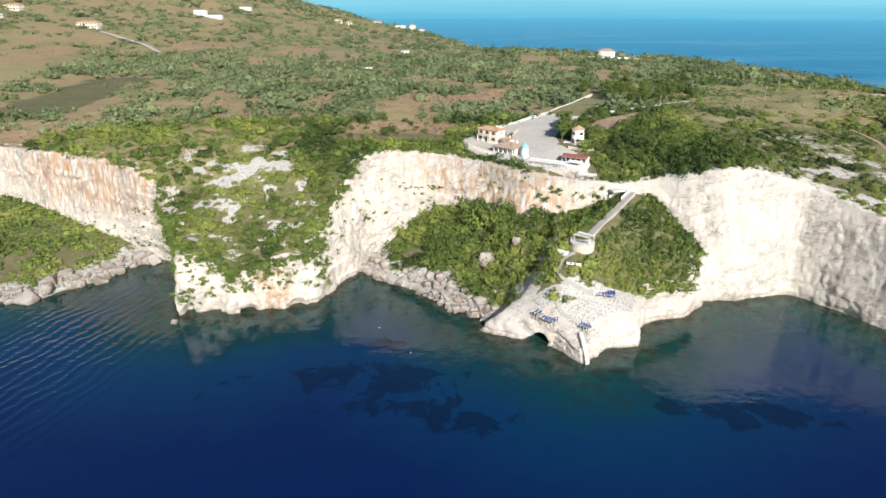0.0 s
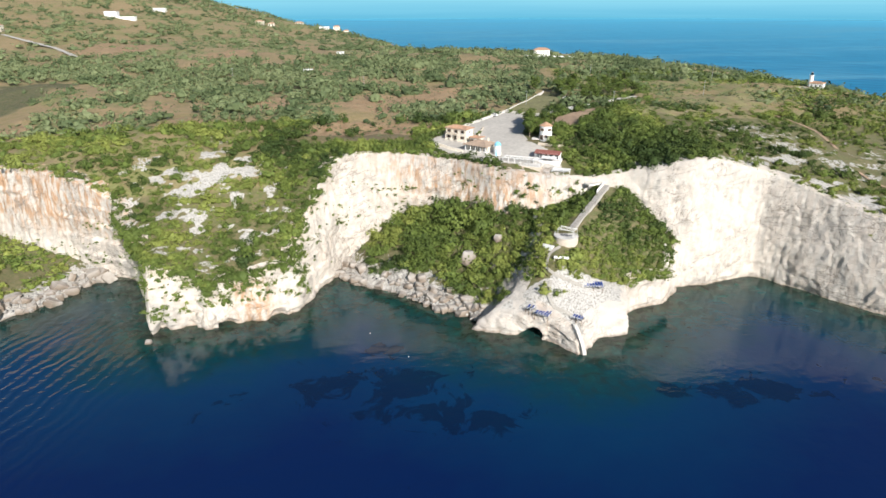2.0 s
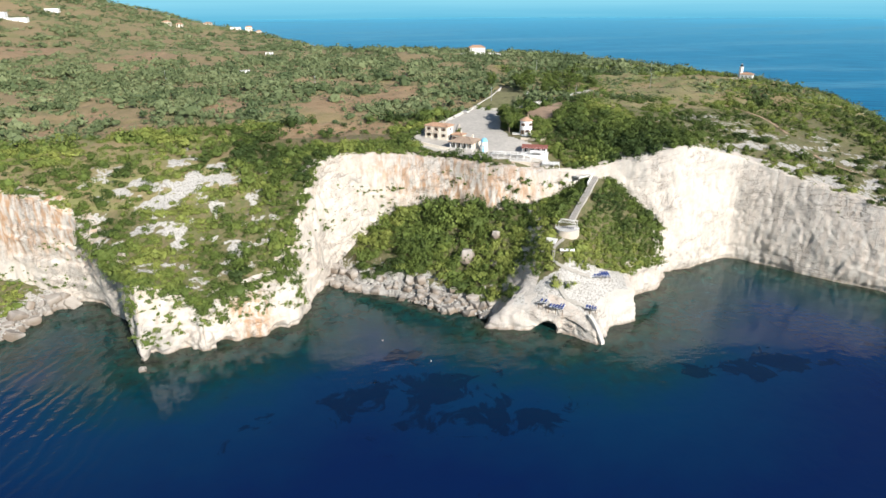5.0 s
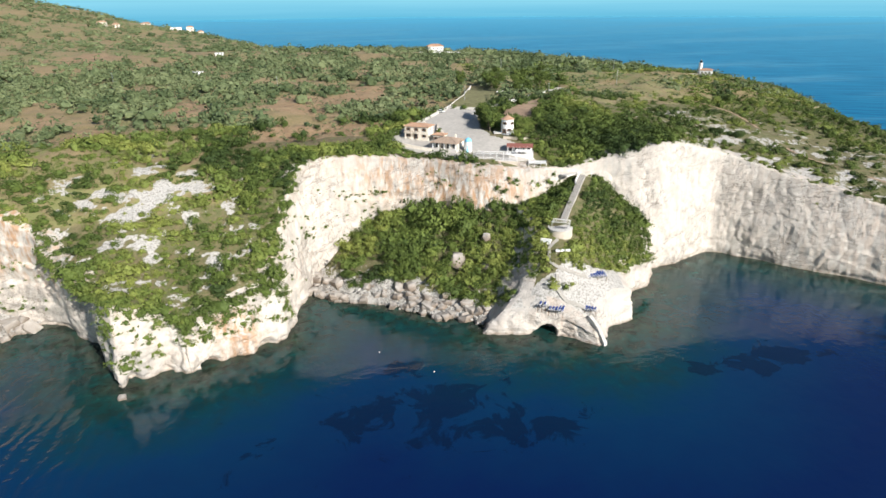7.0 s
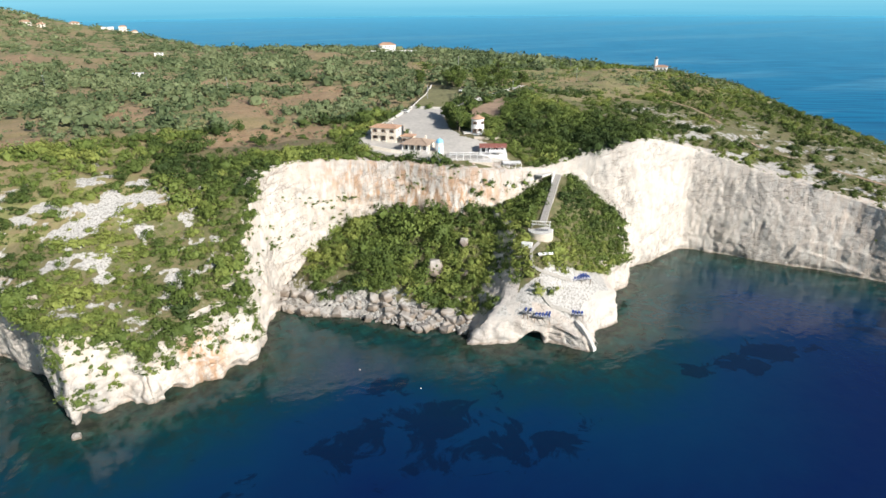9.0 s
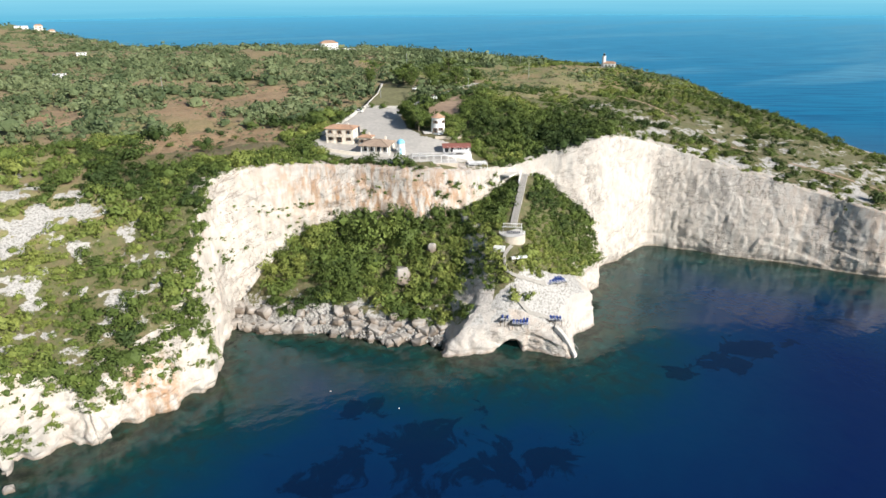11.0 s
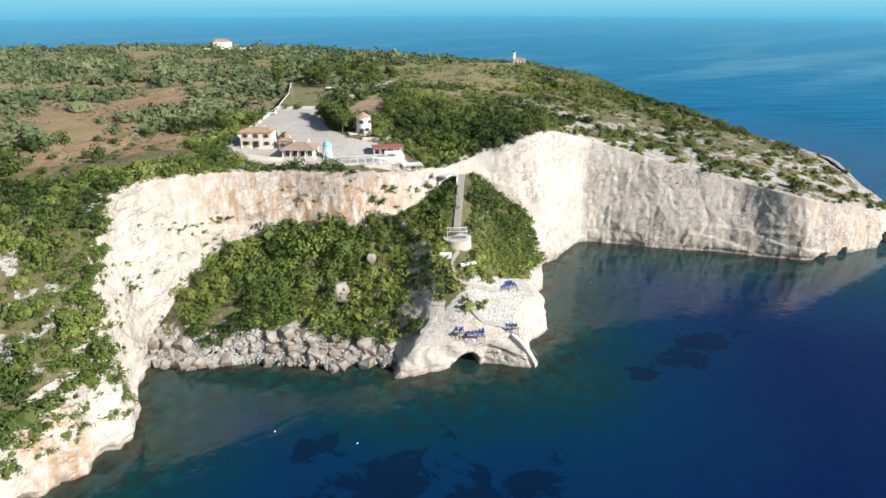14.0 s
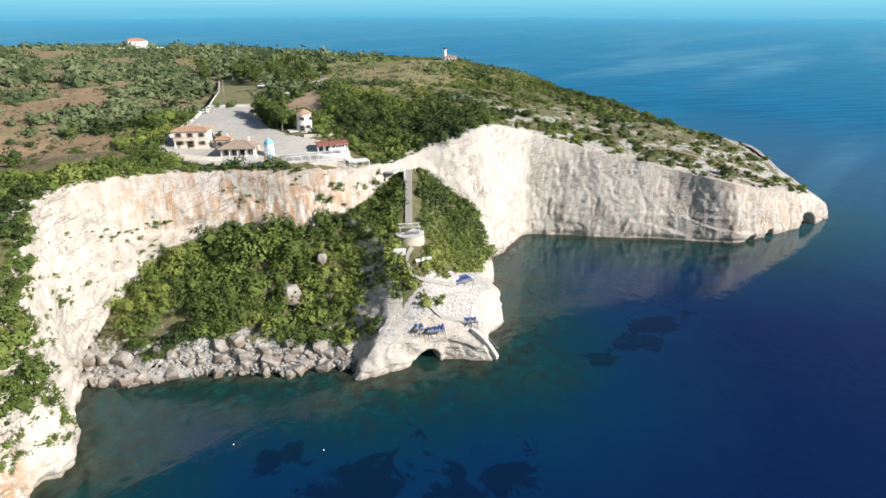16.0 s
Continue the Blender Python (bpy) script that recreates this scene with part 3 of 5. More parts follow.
scree_poly = np.vstack([scree_curve[:, 2:4], [(23, 214), (33, 213), (42, 226), (48, 246), (48, 258), (34, 268), (20, 280), (4, 289), (-30, 289), (-40, 284)]])
scree_ctrl = np.vstack([scree_curve[::4, 2:5], [(-28, 272, 5), (-15, 262, 8), (-14, 276, 16), (2, 284, 28), (0, 262, 16), (8, 246, 9), (15, 252, 14), (20, 240, 9), (30, 262, 31),
                                                (20, 262, 24), (36, 250, 27), (33, 240, 19.5), (28, 232, 10), (35, 232, 14), (22, 234, 7.5), (32, 222, 9), (26, 224, 6), (28, 215, 4), (38, 255, 31), (46, 254, 32), (46, 246, 26), (-28, 284, 10)]])
cliff("scree_edge", scree_curve, 4, "wet stony edge of the cove beach", 0.3, 2.0, mat=BOULDER, undercut=0.2)
LEFT_SCREE = [(-420, 232, -420, 236, 3), (-240, 234, -240, 238, 3), (-189, 238, -188, 242, 3), (-175, 239, -175, 243, 3), (-169, 249, -170, 252, 3), (-157, 261, -158, 264, 3), (-150, 277, -150, 279, 2.5), (-140, 282, -140, 284, 2)]
left_curve = catmull(LEFT_SCREE, 1.0)
left_poly = np.vstack([left_curve[:, 2:4], [(-140, 290), (-172, 302), (-205, 316), (-240, 330), (-420, 340)]])
left_ctrl = np.vstack([left_curve[::4, 2:5], [(-150, 286, 6), (-172, 292, 11), (-205, 306, 17), (-240, 318, 20), (-420, 330, 20), (-185, 265, 9), (-200, 280, 13), (-240, 280, 14), (-172, 270, 7)]])
cliff("left_scree_edge", left_curve, 4, "wet stony edge of the far bay", 0.3, 2.0, mat=BOULDER, undercut=0.2)


def rib_masks(v):
    x, y = v[:, 0], v[:, 1]
    bare = np.clip((215 + 2.5 * fbm(v * (1, 1, 0), 0.12, 2) - y) / 1.5, 0, 1.3)
    return {"soil": 0 * x, "lawn": 0 * x + 0.8, "rock": np.clip(bare, 0.1, 1.3)}


def scree_masks(v):
    e = line_distance(np.vstack([scree_curve[:, :2]]), v[:, 0], v[:, 1])
    e2 = line_distance(left_curve[:, :2], v[:, 0], v[:, 1])
    return {"soil": 0 * e, "lawn": 0 * e + 0.8, "rock": np.clip(1.3 - np.minimum(e, e2) / 14, 0.15, 1)}


land_sheet("promontory_top", rib_poly, rib_ctrl, np.arange(20, 116, 0.7), np.arange(186, 262, 0.7), "pale rocky promontory with green scrub above the water", 0.6, masks=rib_masks, rough=0.6)
land_sheet("scree_slope", scree_poly, scree_ctrl, np.arange(-44, 54, 0.9), np.arange(214, 292, 0.9), "overgrown scree slope in the cove", 0.3, masks=scree_masks, rough=0.5)
land_sheet("left_scree_slope", left_poly, left_ctrl, np.arange(-424, -136, 1.6), np.arange(230, 342, 1.6), "overgrown scree slope under the far cliff", 0.3, masks=scree_masks, rough=0.5)

# ---------------------------------------------------------------- the sea
shore = np.vstack([near_curve[::6, :2], far_curve[::3, :2]])
shore_parts = [np.vstack([left_curve[::8, :2]]), scree_curve[::6, :2], rib_curve[::8, :2]]
sx = axis(-7000, 7000, -260, 300, 3.0, 1.07, 400)
sy = axis(-2000, 9000, 20, 300, 3.0, 1.07, 400)
SX, SY = np.meshgrid(sx, sy, indexing='ij')
ox, oy = SX.ravel(), SY.ravel()
off = np.minimum.reduce([line_distance(q, ox, oy) for q in [shore] + shore_parts])
weed = np.clip(0.78 * dome(ox, oy, -27, 180, 36, 17) + 1.3 * dome(ox, oy, 98, 158, 17, 7) + 1.2 * dome(ox, oy, 70.5, 163, 6, 4) + 0.72 * dome(ox, oy, 4, 157, 22, 10) + 1.1 * dome(ox, oy, -20, 203, 6, 4) + 0.7 * dome(ox, oy, 165, 160, 26, 14), 0, 1)
# distance masks that pale the water colour, haze painted towards the horizon
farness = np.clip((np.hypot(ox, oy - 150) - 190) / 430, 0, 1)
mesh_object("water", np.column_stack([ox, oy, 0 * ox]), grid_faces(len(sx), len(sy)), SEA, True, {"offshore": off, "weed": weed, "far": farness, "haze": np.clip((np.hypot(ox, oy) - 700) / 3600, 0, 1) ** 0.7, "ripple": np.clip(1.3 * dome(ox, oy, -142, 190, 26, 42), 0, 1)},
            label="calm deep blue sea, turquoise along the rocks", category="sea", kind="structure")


# ---------------------------------------------------------------- scrub and groves
def clump_mesh(seed, leaves, size, core, tall=1.0, fine=1):
    """Vertices and triangles of one clump about 1 across: a lumpy core with leaf tufts round it."""
    r = np.random.default_rng(seed)
    bm = bmesh.new()
    bmesh.ops.create_icosphere(bm, subdivisions=fine, radius=core)
    for v in bm.verts:
        v.co *= 1 + 0.45 * (r.random() - 0.5)
    bm.verts.ensure_lookup_table()
    vs = [tuple(v.co) for v in bm.verts]
    fs = [tuple(v.index for v in f.verts) for f in bm.faces]
    bm.free()
    vs = np.array(vs)
    lobes = r.normal(size=(6, 3)) * (0.27, 0.27, 0.2)
    extra, tri = [], []
    base = len(vs)
    for k in range(leaves):
        d = r.normal(size=3)
        d[2] = abs(d[2]) * 0.9 - 0.15
        d /= np.linalg.norm(d)
        p = lobes[k % 6] + d * (0.22 + 0.13 * r.random())
        a = r.normal(size=3)
        a = np.cross(d, a)
        a /= np.linalg.norm(a)
        b = np.cross(d, a) + d * r.uniform(-0.35, 0.35)
        s = size * r.uniform(0.7, 1.3)
        q = base + len(extra)
        extra += [p - a * s - b * s * 0.6, p + a * s * 0.9 - b * s * 0.5, p + b * s + d * s * 0.3]
        tri.append((q, q + 1, q + 2))
        if k % 2:
            extra.append(p + d * s * 0.9 + a * s * 0.4)
            tri.append((q, q + 2, q + 3))
    vs = np.vstack([vs, extra])
    vs[:, 2] = (vs[:, 2] + 0.28) * tall
    return vs, np.array(fs + tri)


def scatter(name, x, y, z, width, height, tint, mat, kinds, label, category):
    """Clumps at the given places, joined into one sheet of plants."""
    V, F, T, at = [], [], [], 0
    pick = rng.integers(0, len(kinds), len(x))
    for k, (vs, fs) in enumerate(kinds):
        s = np.flatnonzero(pick == k)
        if not len(s):
            continue
        turn = rng.random(len(s)) * 6.283
        c, sn = np.cos(turn)[:, None], np.sin(turn)[:, None]
        stretch = rng.uniform(0.8, 1.25, len(s))[:, None]
        lx = (vs[None, :, 0] * c - vs[None, :, 1] * sn) * width[s, None] * stretch
        ly = (vs[None, :, 0] * sn + vs[None, :, 1] * c) * width[s, None] / stretch
        lz = vs[None, :, 2] * height[s, None]
        V.append(np.stack([x[s, None] + lx, y[s, None] + ly, z[s, None] + lz], -1).reshape(-1, 3))
        F.append((fs[None] + (at + np.arange(len(s)) * len(vs))[:, None, None]).reshape(-1, 3))
        T.append(np.repeat(tint[s], len(vs)))
        at += len(s) * len(vs)
    return mesh_object(name, np.vstack(V), np.vstack(F), mat, False, {"tint": np.concatenate(T)}, label=label, category=category, kind="stuff")


NEAR_KINDS = [clump_mesh(s, 96, 0.085, 0.28) for s in range(8)]
BIG_KINDS = [clump_mesh(40 + s, 190, 0.062, 0.27) for s in range(7)]
FAR_KINDS = [clump_mesh(20 + s, 28, 0.14, 0.36) for s in range(5)]


def plant_points(x0, x1, y0, y1, spacing, poly, margin=1.0, loose=1.2):
    nx, ny = int((x1 - x0) / spacing), int((y1 - y0) / spacing)
    X, Y = np.meshgrid(np.linspace(x0, x1, nx), np.linspace(y0, y1, ny))
    x = X.ravel() + rng.uniform(-0.5, 0.5, X.size) * spacing * loose
    y = Y.ravel() + rng.uniform(-0.5, 0.5, X.size) * spacing * loose
    ok = inside(poly, x, y)
    x, y = x[ok], y[ok]
    slim = poly[::5] if len(poly) > 400 else poly
    e = line_distance(np.vstack([slim, slim[:1]]), x, y)
    return x[e > margin], y[e > margin]


def parking_mask(x, y):
    return inside(YARD, x, y)




def plant(name, x, y, ctrl, keep, wmin, wmax, tall, mat, kinds, label, category="shrubs", sink=0.15, tint_shift=0.0):
    p = np.column_stack([x, y, 0 * x])
    k = keep(x, y, p)
    x, y, p = x[k], y[k], p[k]
    z = heights(ctrl, x, y) - sink
    patchy = np.clip(0.5 + 0.9 * fbm(p + 13, 0.11, 2), 0, 1)
    w = (wmin + (wmax - wmin) * rng.random(len(x)) ** 1.8 * (0.5 + patchy)) * np.where(rng.random(len(x)) < 0.06, 1.5, 1.0) * np.where((x > 122) & (y < 440), 0.66, 1.0)
    h = w * tall * rng.uniform(0.75, 1.2, len(x))
    t = np.clip(0.45 + tint_shift + 0.12 * ((x < -80) & (y > 250)) - 0.06 * ((x > -78) & (x < -40) & (y < 290)) + 0.45 * fbm(p, 0.05, 3) + rng.normal(0, 0.16, len(x)), 0, 1)
    return scatter(name, x, y, z, w, h, t, mat, kinds, label, category)


GRASS_PLOT = np.array([(57, 349), (73, 336.5), (101, 377), (86, 391)], float)
DIRT_YARD = np.array([(70, 311), (80, 328), (107, 343), (105, 330), (93, 315), (84, 304)], float)
TERRACE_FRONT = np.array([(10, 293), (28, 274), (40, 260), (52, 254), (68, 254), (68, 262), (65, 274), (63, 284), (70, 287), (69, 298), (56, 302), (40, 290)], float)
TRACKS = [np.array(q, float) for q in ([(250, 152), (236, 172), (205, 232), (200, 250), (214, 304), (205, 350)], [(73, 334), (88, 343), (100, 350), (122, 362), (160, 388), (210, 400), (280, 404)],
                                       [(-287, 662), (-330, 720), (-400, 770)], [(84, 322), (95, 345), (104, 340)])]


def keep_plateau(x, y, p):
    wob = fbm(p, 0.06, 3)
    field = np.maximum(in_fields(SOIL_FIELDS, x, y, wob), in_fields(LAWN_FIELDS, x, y, wob))
    n = fbm(p, 0.04, 3)
    rk = rockiness(x, y)
    open_land = np.clip((y - 310) / 60, 0, 1)
    sparse = np.clip((x - 118) / 30, 0, 1) * (y < 350)
    thin = fbm(p * (1, 1.6, 1) + 50, 0.075, 3)
    dens = 0.96 - sparse * (0.14 + 0.7 * np.clip(thin * 2.0, 0, 1)) - 0.12 * np.clip(thin * 2.0 - 0.2, 0, 1) * (x < -78) - 1.15 * np.clip((rk - 0.42) * 3.0, 0, 0.62) - open_land * (0.26 + 0.75 * np.clip(n * 2.4 - 0.25, 0, 1))
    dens = dens - 0.36 * ((x < -68) & (y > 280 + 6 * n) & (y < 330))
    dens = dens * ~inside(DIRT_YARD, x, y) * ~inside(GRASS_PLOT, x, y)
    trail = np.minimum.reduce([line_distance(q, x, y) for q in TRACKS])
    dens = dens * (trail > 2.0)
    return (rng.random(len(x)) < dens) & (rng.random(len(x)) > field * 0.93) & ~parking_mask(x, y) & ~inside(TERRACE_FRONT, x, y)


px_, py_ = plant_points(-215, 330, 150, 345, 2.9, plateau_poly, 0.4)
plant("scrub", px_, py_, land_ctrl, keep_plateau, 2.4, 6.2, 0.9, SCRUB, BIG_KINDS, "dense green maquis shrubs on the plateau and headland")


def keep_low(x, y, p):
    return keep_plateau(x, y, p) & (rockiness(x, y) < 0.5) & ((y < 300) | (x > 115))


px_, py_ = plant_points(-150, 300, 150, 345, 1.9, plateau_poly, 0.2)
plant("low_scrub", px_, py_, land_ctrl, keep_low, 0.9, 2.0, 0.7, SCRUB, FAR_KINDS, "low dry heath and young shrubs between the bushes", tint_shift=0.06)
px_, py_ = plant_points(-330, 410, 345, 640, 5.0, plateau_poly, 1.0, 0.75)
plant("olive_grove", px_, py_, land_ctrl, keep_plateau, 3.6, 7.2, 0.85, OLIVE, FAR_KINDS, "grey-green olive trees and scrub on the plateau", "trees")
px_, py_ = plant_points(125, 420, 340, 500, 3.4, plateau_poly, 0.6)
plant("lighthouse_heath", px_, py_, land_ctrl, lambda x, y, p: (rng.random(len(x)) < 0.88 - 0.8 * np.clip(fbm(p + 5, 0.06, 3) * 2.4 - 0.35, 0, 1)) & (rockiness(x, y) < 0.6) & (np.minimum.reduce([line_distance(q, x, y) for q in TRACKS]) > 2.0) & (np.hypot(x - 287, y - 404) > 9), 3.2, 6.4, 0.6, SCRUB, FAR_KINDS, "low dark heath on the hill round the lighthouse")
px_, py_ = plant_points(-420, 60, 295, 740, 2.8, plateau_poly, 1.0)
plant("field_tufts", px_, py_, land_ctrl, lambda x, y, p: (in_fields(SOIL_FIELDS, x, y, fbm(p, 0.06, 3)) > 0.5) & (rng.random(len(x)) < 0.45) & ~inside(YARD, x, y), 0.7, 1.9, 0.6, OLIVE, FAR_KINDS, "dry weeds and tufts on the ploughed fields", "weeds", tint_shift=0.2)
px_, py_ = plant_points(-900, 380, 640, 1700, 9.5, plateau_poly, 2.0)
plant("far_woods", px_, py_, land_ctrl, keep_plateau, 5.5, 10.0, 0.6, OLIVE, FAR_KINDS, "distant olive groves and scrub on the hill", "trees", 0.5)


def keep_rib(x, y, p):
    low = (y < 219 - 0.12 * (x - 40)) & ~((x > 40) & (x < 56) & (y > 208 + 1.5 * fbm(p, 0.2, 2)) & (y < 219) | (x > 74) | (x > 62) & (y > 214))
    path = line_distance(np.array([(82, 253), (70, 242), (60, 233), (53, 228), (46, 219), (44, 213), (55, 209), (60, 206)], float), x, y) < 3.0
    return ~low & ~path & (rng.random(len(x)) < 0.93) & (np.hypot(x - 54, y - 227) > 5.5)


px_, py_ = plant_points(20, 112, 188, 258, 1.5, rib_poly, 0.1)
plant("promontory_scrub", px_, py_, rib_ctrl, keep_rib, 2.0, 4.2, 0.85, SCRUB, NEAR_KINDS, "bright green shrubs on the promontory slope", tint_shift=0.15)


def keep_scree(x, y, p):
    return (np.hypot(x - 17, y - 245) > 3.5) & ((x > -23.4 + 2.0 * fbm(p, 0.15, 2)) | (x < -60)) & (np.minimum(line_distance(scree_curve[:, :2], x, y), line_distance(left_curve[:, :2], x, y)) > 7.2 + 2.5 * fbm(p, 0.1, 2)) & (rng.random(len(x)) < 0.97 - 0.9 * np.clip(fbm(p + 4, 0.1, 3) * 2.5 - 0.75, 0, 1))


px_, py_ = plant_points(-40, 48, 216, 288, 1.95, scree_poly, 0.4)
plant("cove_scrub", px_, py_, scree_ctrl, keep_scree, 2.3, 6.4, 1.05, SCRUB, BIG_KINDS, "dense green shrubs on the scree slope of the cove")
px_, py_ = plant_points(-300, -138, 236, 335, 2.4, left_poly, 0.4)
plant("far_bay_scrub", px_, py_, left_ctrl, keep_scree, 2.0, 4.6, 0.8, SCRUB, FAR_KINDS, "bright green shrubs under the far bay cliff", tint_shift=0.2)


def surface_z(ctrl, x, y):
    return float(heights(ctrl, np.array([x], float), np.array([y], float))[0])

# ---------------------------------------------------------------- glowing backdrop ring in place of far sea haze at the horizon
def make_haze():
    m, nt, b = material("far_sea_glow", 1.0)
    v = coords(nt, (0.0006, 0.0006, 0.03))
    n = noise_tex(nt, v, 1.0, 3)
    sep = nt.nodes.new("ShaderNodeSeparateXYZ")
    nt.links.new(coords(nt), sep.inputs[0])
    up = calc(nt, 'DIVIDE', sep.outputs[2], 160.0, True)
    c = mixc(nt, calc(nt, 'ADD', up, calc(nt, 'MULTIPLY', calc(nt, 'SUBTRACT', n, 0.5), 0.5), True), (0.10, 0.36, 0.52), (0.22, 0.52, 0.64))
    # black base with emission: the ring glows by itself instead of being lit
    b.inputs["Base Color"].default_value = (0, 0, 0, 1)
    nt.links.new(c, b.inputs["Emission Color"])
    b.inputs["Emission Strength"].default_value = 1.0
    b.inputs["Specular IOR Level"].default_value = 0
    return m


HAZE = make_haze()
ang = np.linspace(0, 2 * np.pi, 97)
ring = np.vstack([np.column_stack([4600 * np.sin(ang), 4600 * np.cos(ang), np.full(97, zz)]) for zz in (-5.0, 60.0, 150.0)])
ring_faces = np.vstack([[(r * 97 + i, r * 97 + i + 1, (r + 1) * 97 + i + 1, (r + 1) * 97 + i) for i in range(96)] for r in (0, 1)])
mesh_object("backdrop", ring, ring_faces, HAZE, True, label="glowing pale blue backdrop band in place of far sea at the horizon", category="horizon", kind="structure")


# ---------------------------------------------------------------- ground sheets laid on the land
def patch_sheet(name, poly, lift, mat, label, category, cell=1.5):
    poly = np.array(poly, float)
    xs = np.arange(poly[:, 0].min(), poly[:, 0].max() + cell, cell)
    ys = np.arange(poly[:, 1].min(), poly[:, 1].max() + cell, cell)
    X, Y = np.meshgrid(xs, ys, indexing='ij')
    x, y = X.ravel(), Y.ravel()
    z = heights(land_ctrl, x, y) + lift
    f = grid_faces(len(xs), len(ys))
    ok = inside(poly, x, y)
    f = f[ok[f].all(1)]
    used, inv = np.unique(f, return_inverse=True)
    return mesh_object(name, np.column_stack([x, y, z])[used], inv.reshape(-1, 4), mat, True, label=label, category=category, kind="structure")


def strip_sheet(name, line, width, lift, mat, label, category, ctrl=None):
    q = np.array(line, float)
    q = catmull(np.column_stack([q, q, 0 * q[:, :1]]), 2.0)[:, :2]
    tang = np.gradient(q, axis=0)
    tang /= np.linalg.norm(tang, axis=1)[:, None]
    side = np.stack([tang[:, 1], -tang[:, 0]], 1)
    cols = []
    for o in (-0.5, -0.17, 0.17, 0.5):
        e = q + side * o * width * (1 + 0.25 * vnoise(np.column_stack([q, 0 * q[:, 0] + o]), 0.12))[:, None]
        cols.append(np.column_stack([e, heights(land_ctrl if ctrl is None else ctrl, e[:, 0], e[:, 1]) + lift]))
    v = np.stack(cols, 1).reshape(-1, 3)
    return mesh_object(name, v, grid_faces(len(q), 4), mat, True, label=label, category=category, kind="structure")


patch_sheet("parking_yard", YARD, 0.10, GRAVEL, "pale gravel parking yard behind the buildings", "yard", 1.0)
DRYGRASS = plain("dry_grass", (0.20, 0.19, 0.085), 0.95, 0.3, 0.5, 0.0, 0.6)
patch_sheet("grass_plot", GRASS_PLOT, 0.35, DRYGRASS, "dry grassy plot inside low pale walls", "plot", 1.0)
patch_sheet("dirt_yard", DIRT_YARD, 0.4, DIRT, "bare reddish dirt yard beside the round tower", "yard", 1.0)
for k, (line, wd) in enumerate(((TRACKS[1], 4.0), (TRACKS[0], 1.8), (TRACKS[2], 5.0))):
    strip_sheet("road" if k == 0 else "path", line, wd, 0.4, GRAVEL if k != 1 else DIRT, "pale unpaved track through the scrub", "track")


def wall_run(name, line, height, thick, mat, label, ctrl=None, lift=0.0):
    """A masonry wall that follows the ground along a line."""
    q = np.array(line, float)
    q = np.vstack([np.linspace(a, b, max(2, int(np.linalg.norm(b - a) / 1.5)), endpoint=False) for a, b in zip(q[:-1], q[1:])] + [q[-1:]])
    tang = np.gradient(q, axis=0)
    tang /= np.linalg.norm(tang, axis=1)[:, None]
    side = np.stack([tang[:, 1], -tang[:, 0]], 1) * thick / 2
    g = heights(land_ctrl if ctrl is None else ctrl, q[:, 0], q[:, 1]) + lift
    wob = 0.06 * vnoise(np.column_stack([q, 0 * g]), 0.7)
    ring4 = [np.column_stack([q - side, g - 1.2]), np.column_stack([q - side, g + height + wob]), np.column_stack([q + side, g + height + wob]), np.column_stack([q + side, g - 1.2])]
    v = np.stack(ring4 + ring4[:1], 1).reshape(-1, 3)
    n = len(q)
    f = grid_faces(n, 5)
    caps = np.array([(0, 1, 2, 3), ((n - 1) * 5 + 3, (n - 1) * 5 + 2, (n - 1) * 5 + 1, (n - 1) * 5)])
    return mesh_object(name, v, np.vstack([f, caps]), mat, False, label=label, category="wall")


wall_run("garden_wall", [(11, 311), (23, 318.6), (36.6, 330), (56, 348.3), (73, 336)], 1.0, 0.35, CONCRETE, "pale rendered wall along the parking yard")
wall_run("garden_wall", [(56.5, 349), (76, 373), (94, 402)], 0.8, 0.35, CONCRETE, "low pale wall along the grassy plot behind the yard")
wall_run("garden_wall", [(30, 300), (34, 309), (38, 318)], 0.9, 0.4, STONE, "low stone wall between house garden and parking yard")
wall_run("garden_wall", [(58, 286), (66, 281), (73, 284)], 1.1, 0.5, STONE, "stone retaining wall under the round tower")
wall_run("garden_wall", [(84, 337), (91, 343), (124, 360)], 1.2, 0.4, WHITE, "white wall beside the dirt yard")
wall_run("garden_wall", [(12, 296), (18, 289), (22, 285)], 1.4, 0.4, PLASTER, "plastered wall in front of the house garden")


# ---------------------------------------------------------------- buildings
def opening(parent, m, w, h, name="window", shutters=False, mat=GLASSY):
    """A framed opening on a wall plane: local x along the wall, y outward negative, z up from its sill."""
    o = part(name, box(w, 0.06, h, m @ Matrix.Translation((0, -0.02, 0))), mat, parent, "dark glazed opening")
    fr = bmesh.new()
    for sx in (-1, 1):
        box(0.12, 0.12, h + 0.12, m @ Matrix.Translation((sx * (w / 2 + 0.06), -0.04, -0.06)), 0, fr)
    box(w + 0.24, 0.14, 0.12, m @ Matrix.Translation((0, -0.04, h)), 0, fr)
    box(0.06, 0.1, h, m @ Matrix.Translation((0, -0.04, 0)), 0, fr)
    f = part("frame", fr, WOOD if shutters else WHITE, o)
    f = part("sill", box(w + 0.4, 0.22, 0.08, m @ Matrix.Translation((0, -0.08, -0.1))), WHITE, o)
    if shutters:
        for sx in (-1, 1):
            part("shutter", box(w * 0.45, 0.06, h, m @ Matrix.Translation((sx * (w * 0.75 + 0.1), -0.06, 0)), 0.01), WOOD, o, "brown wooden shutter")
    return o


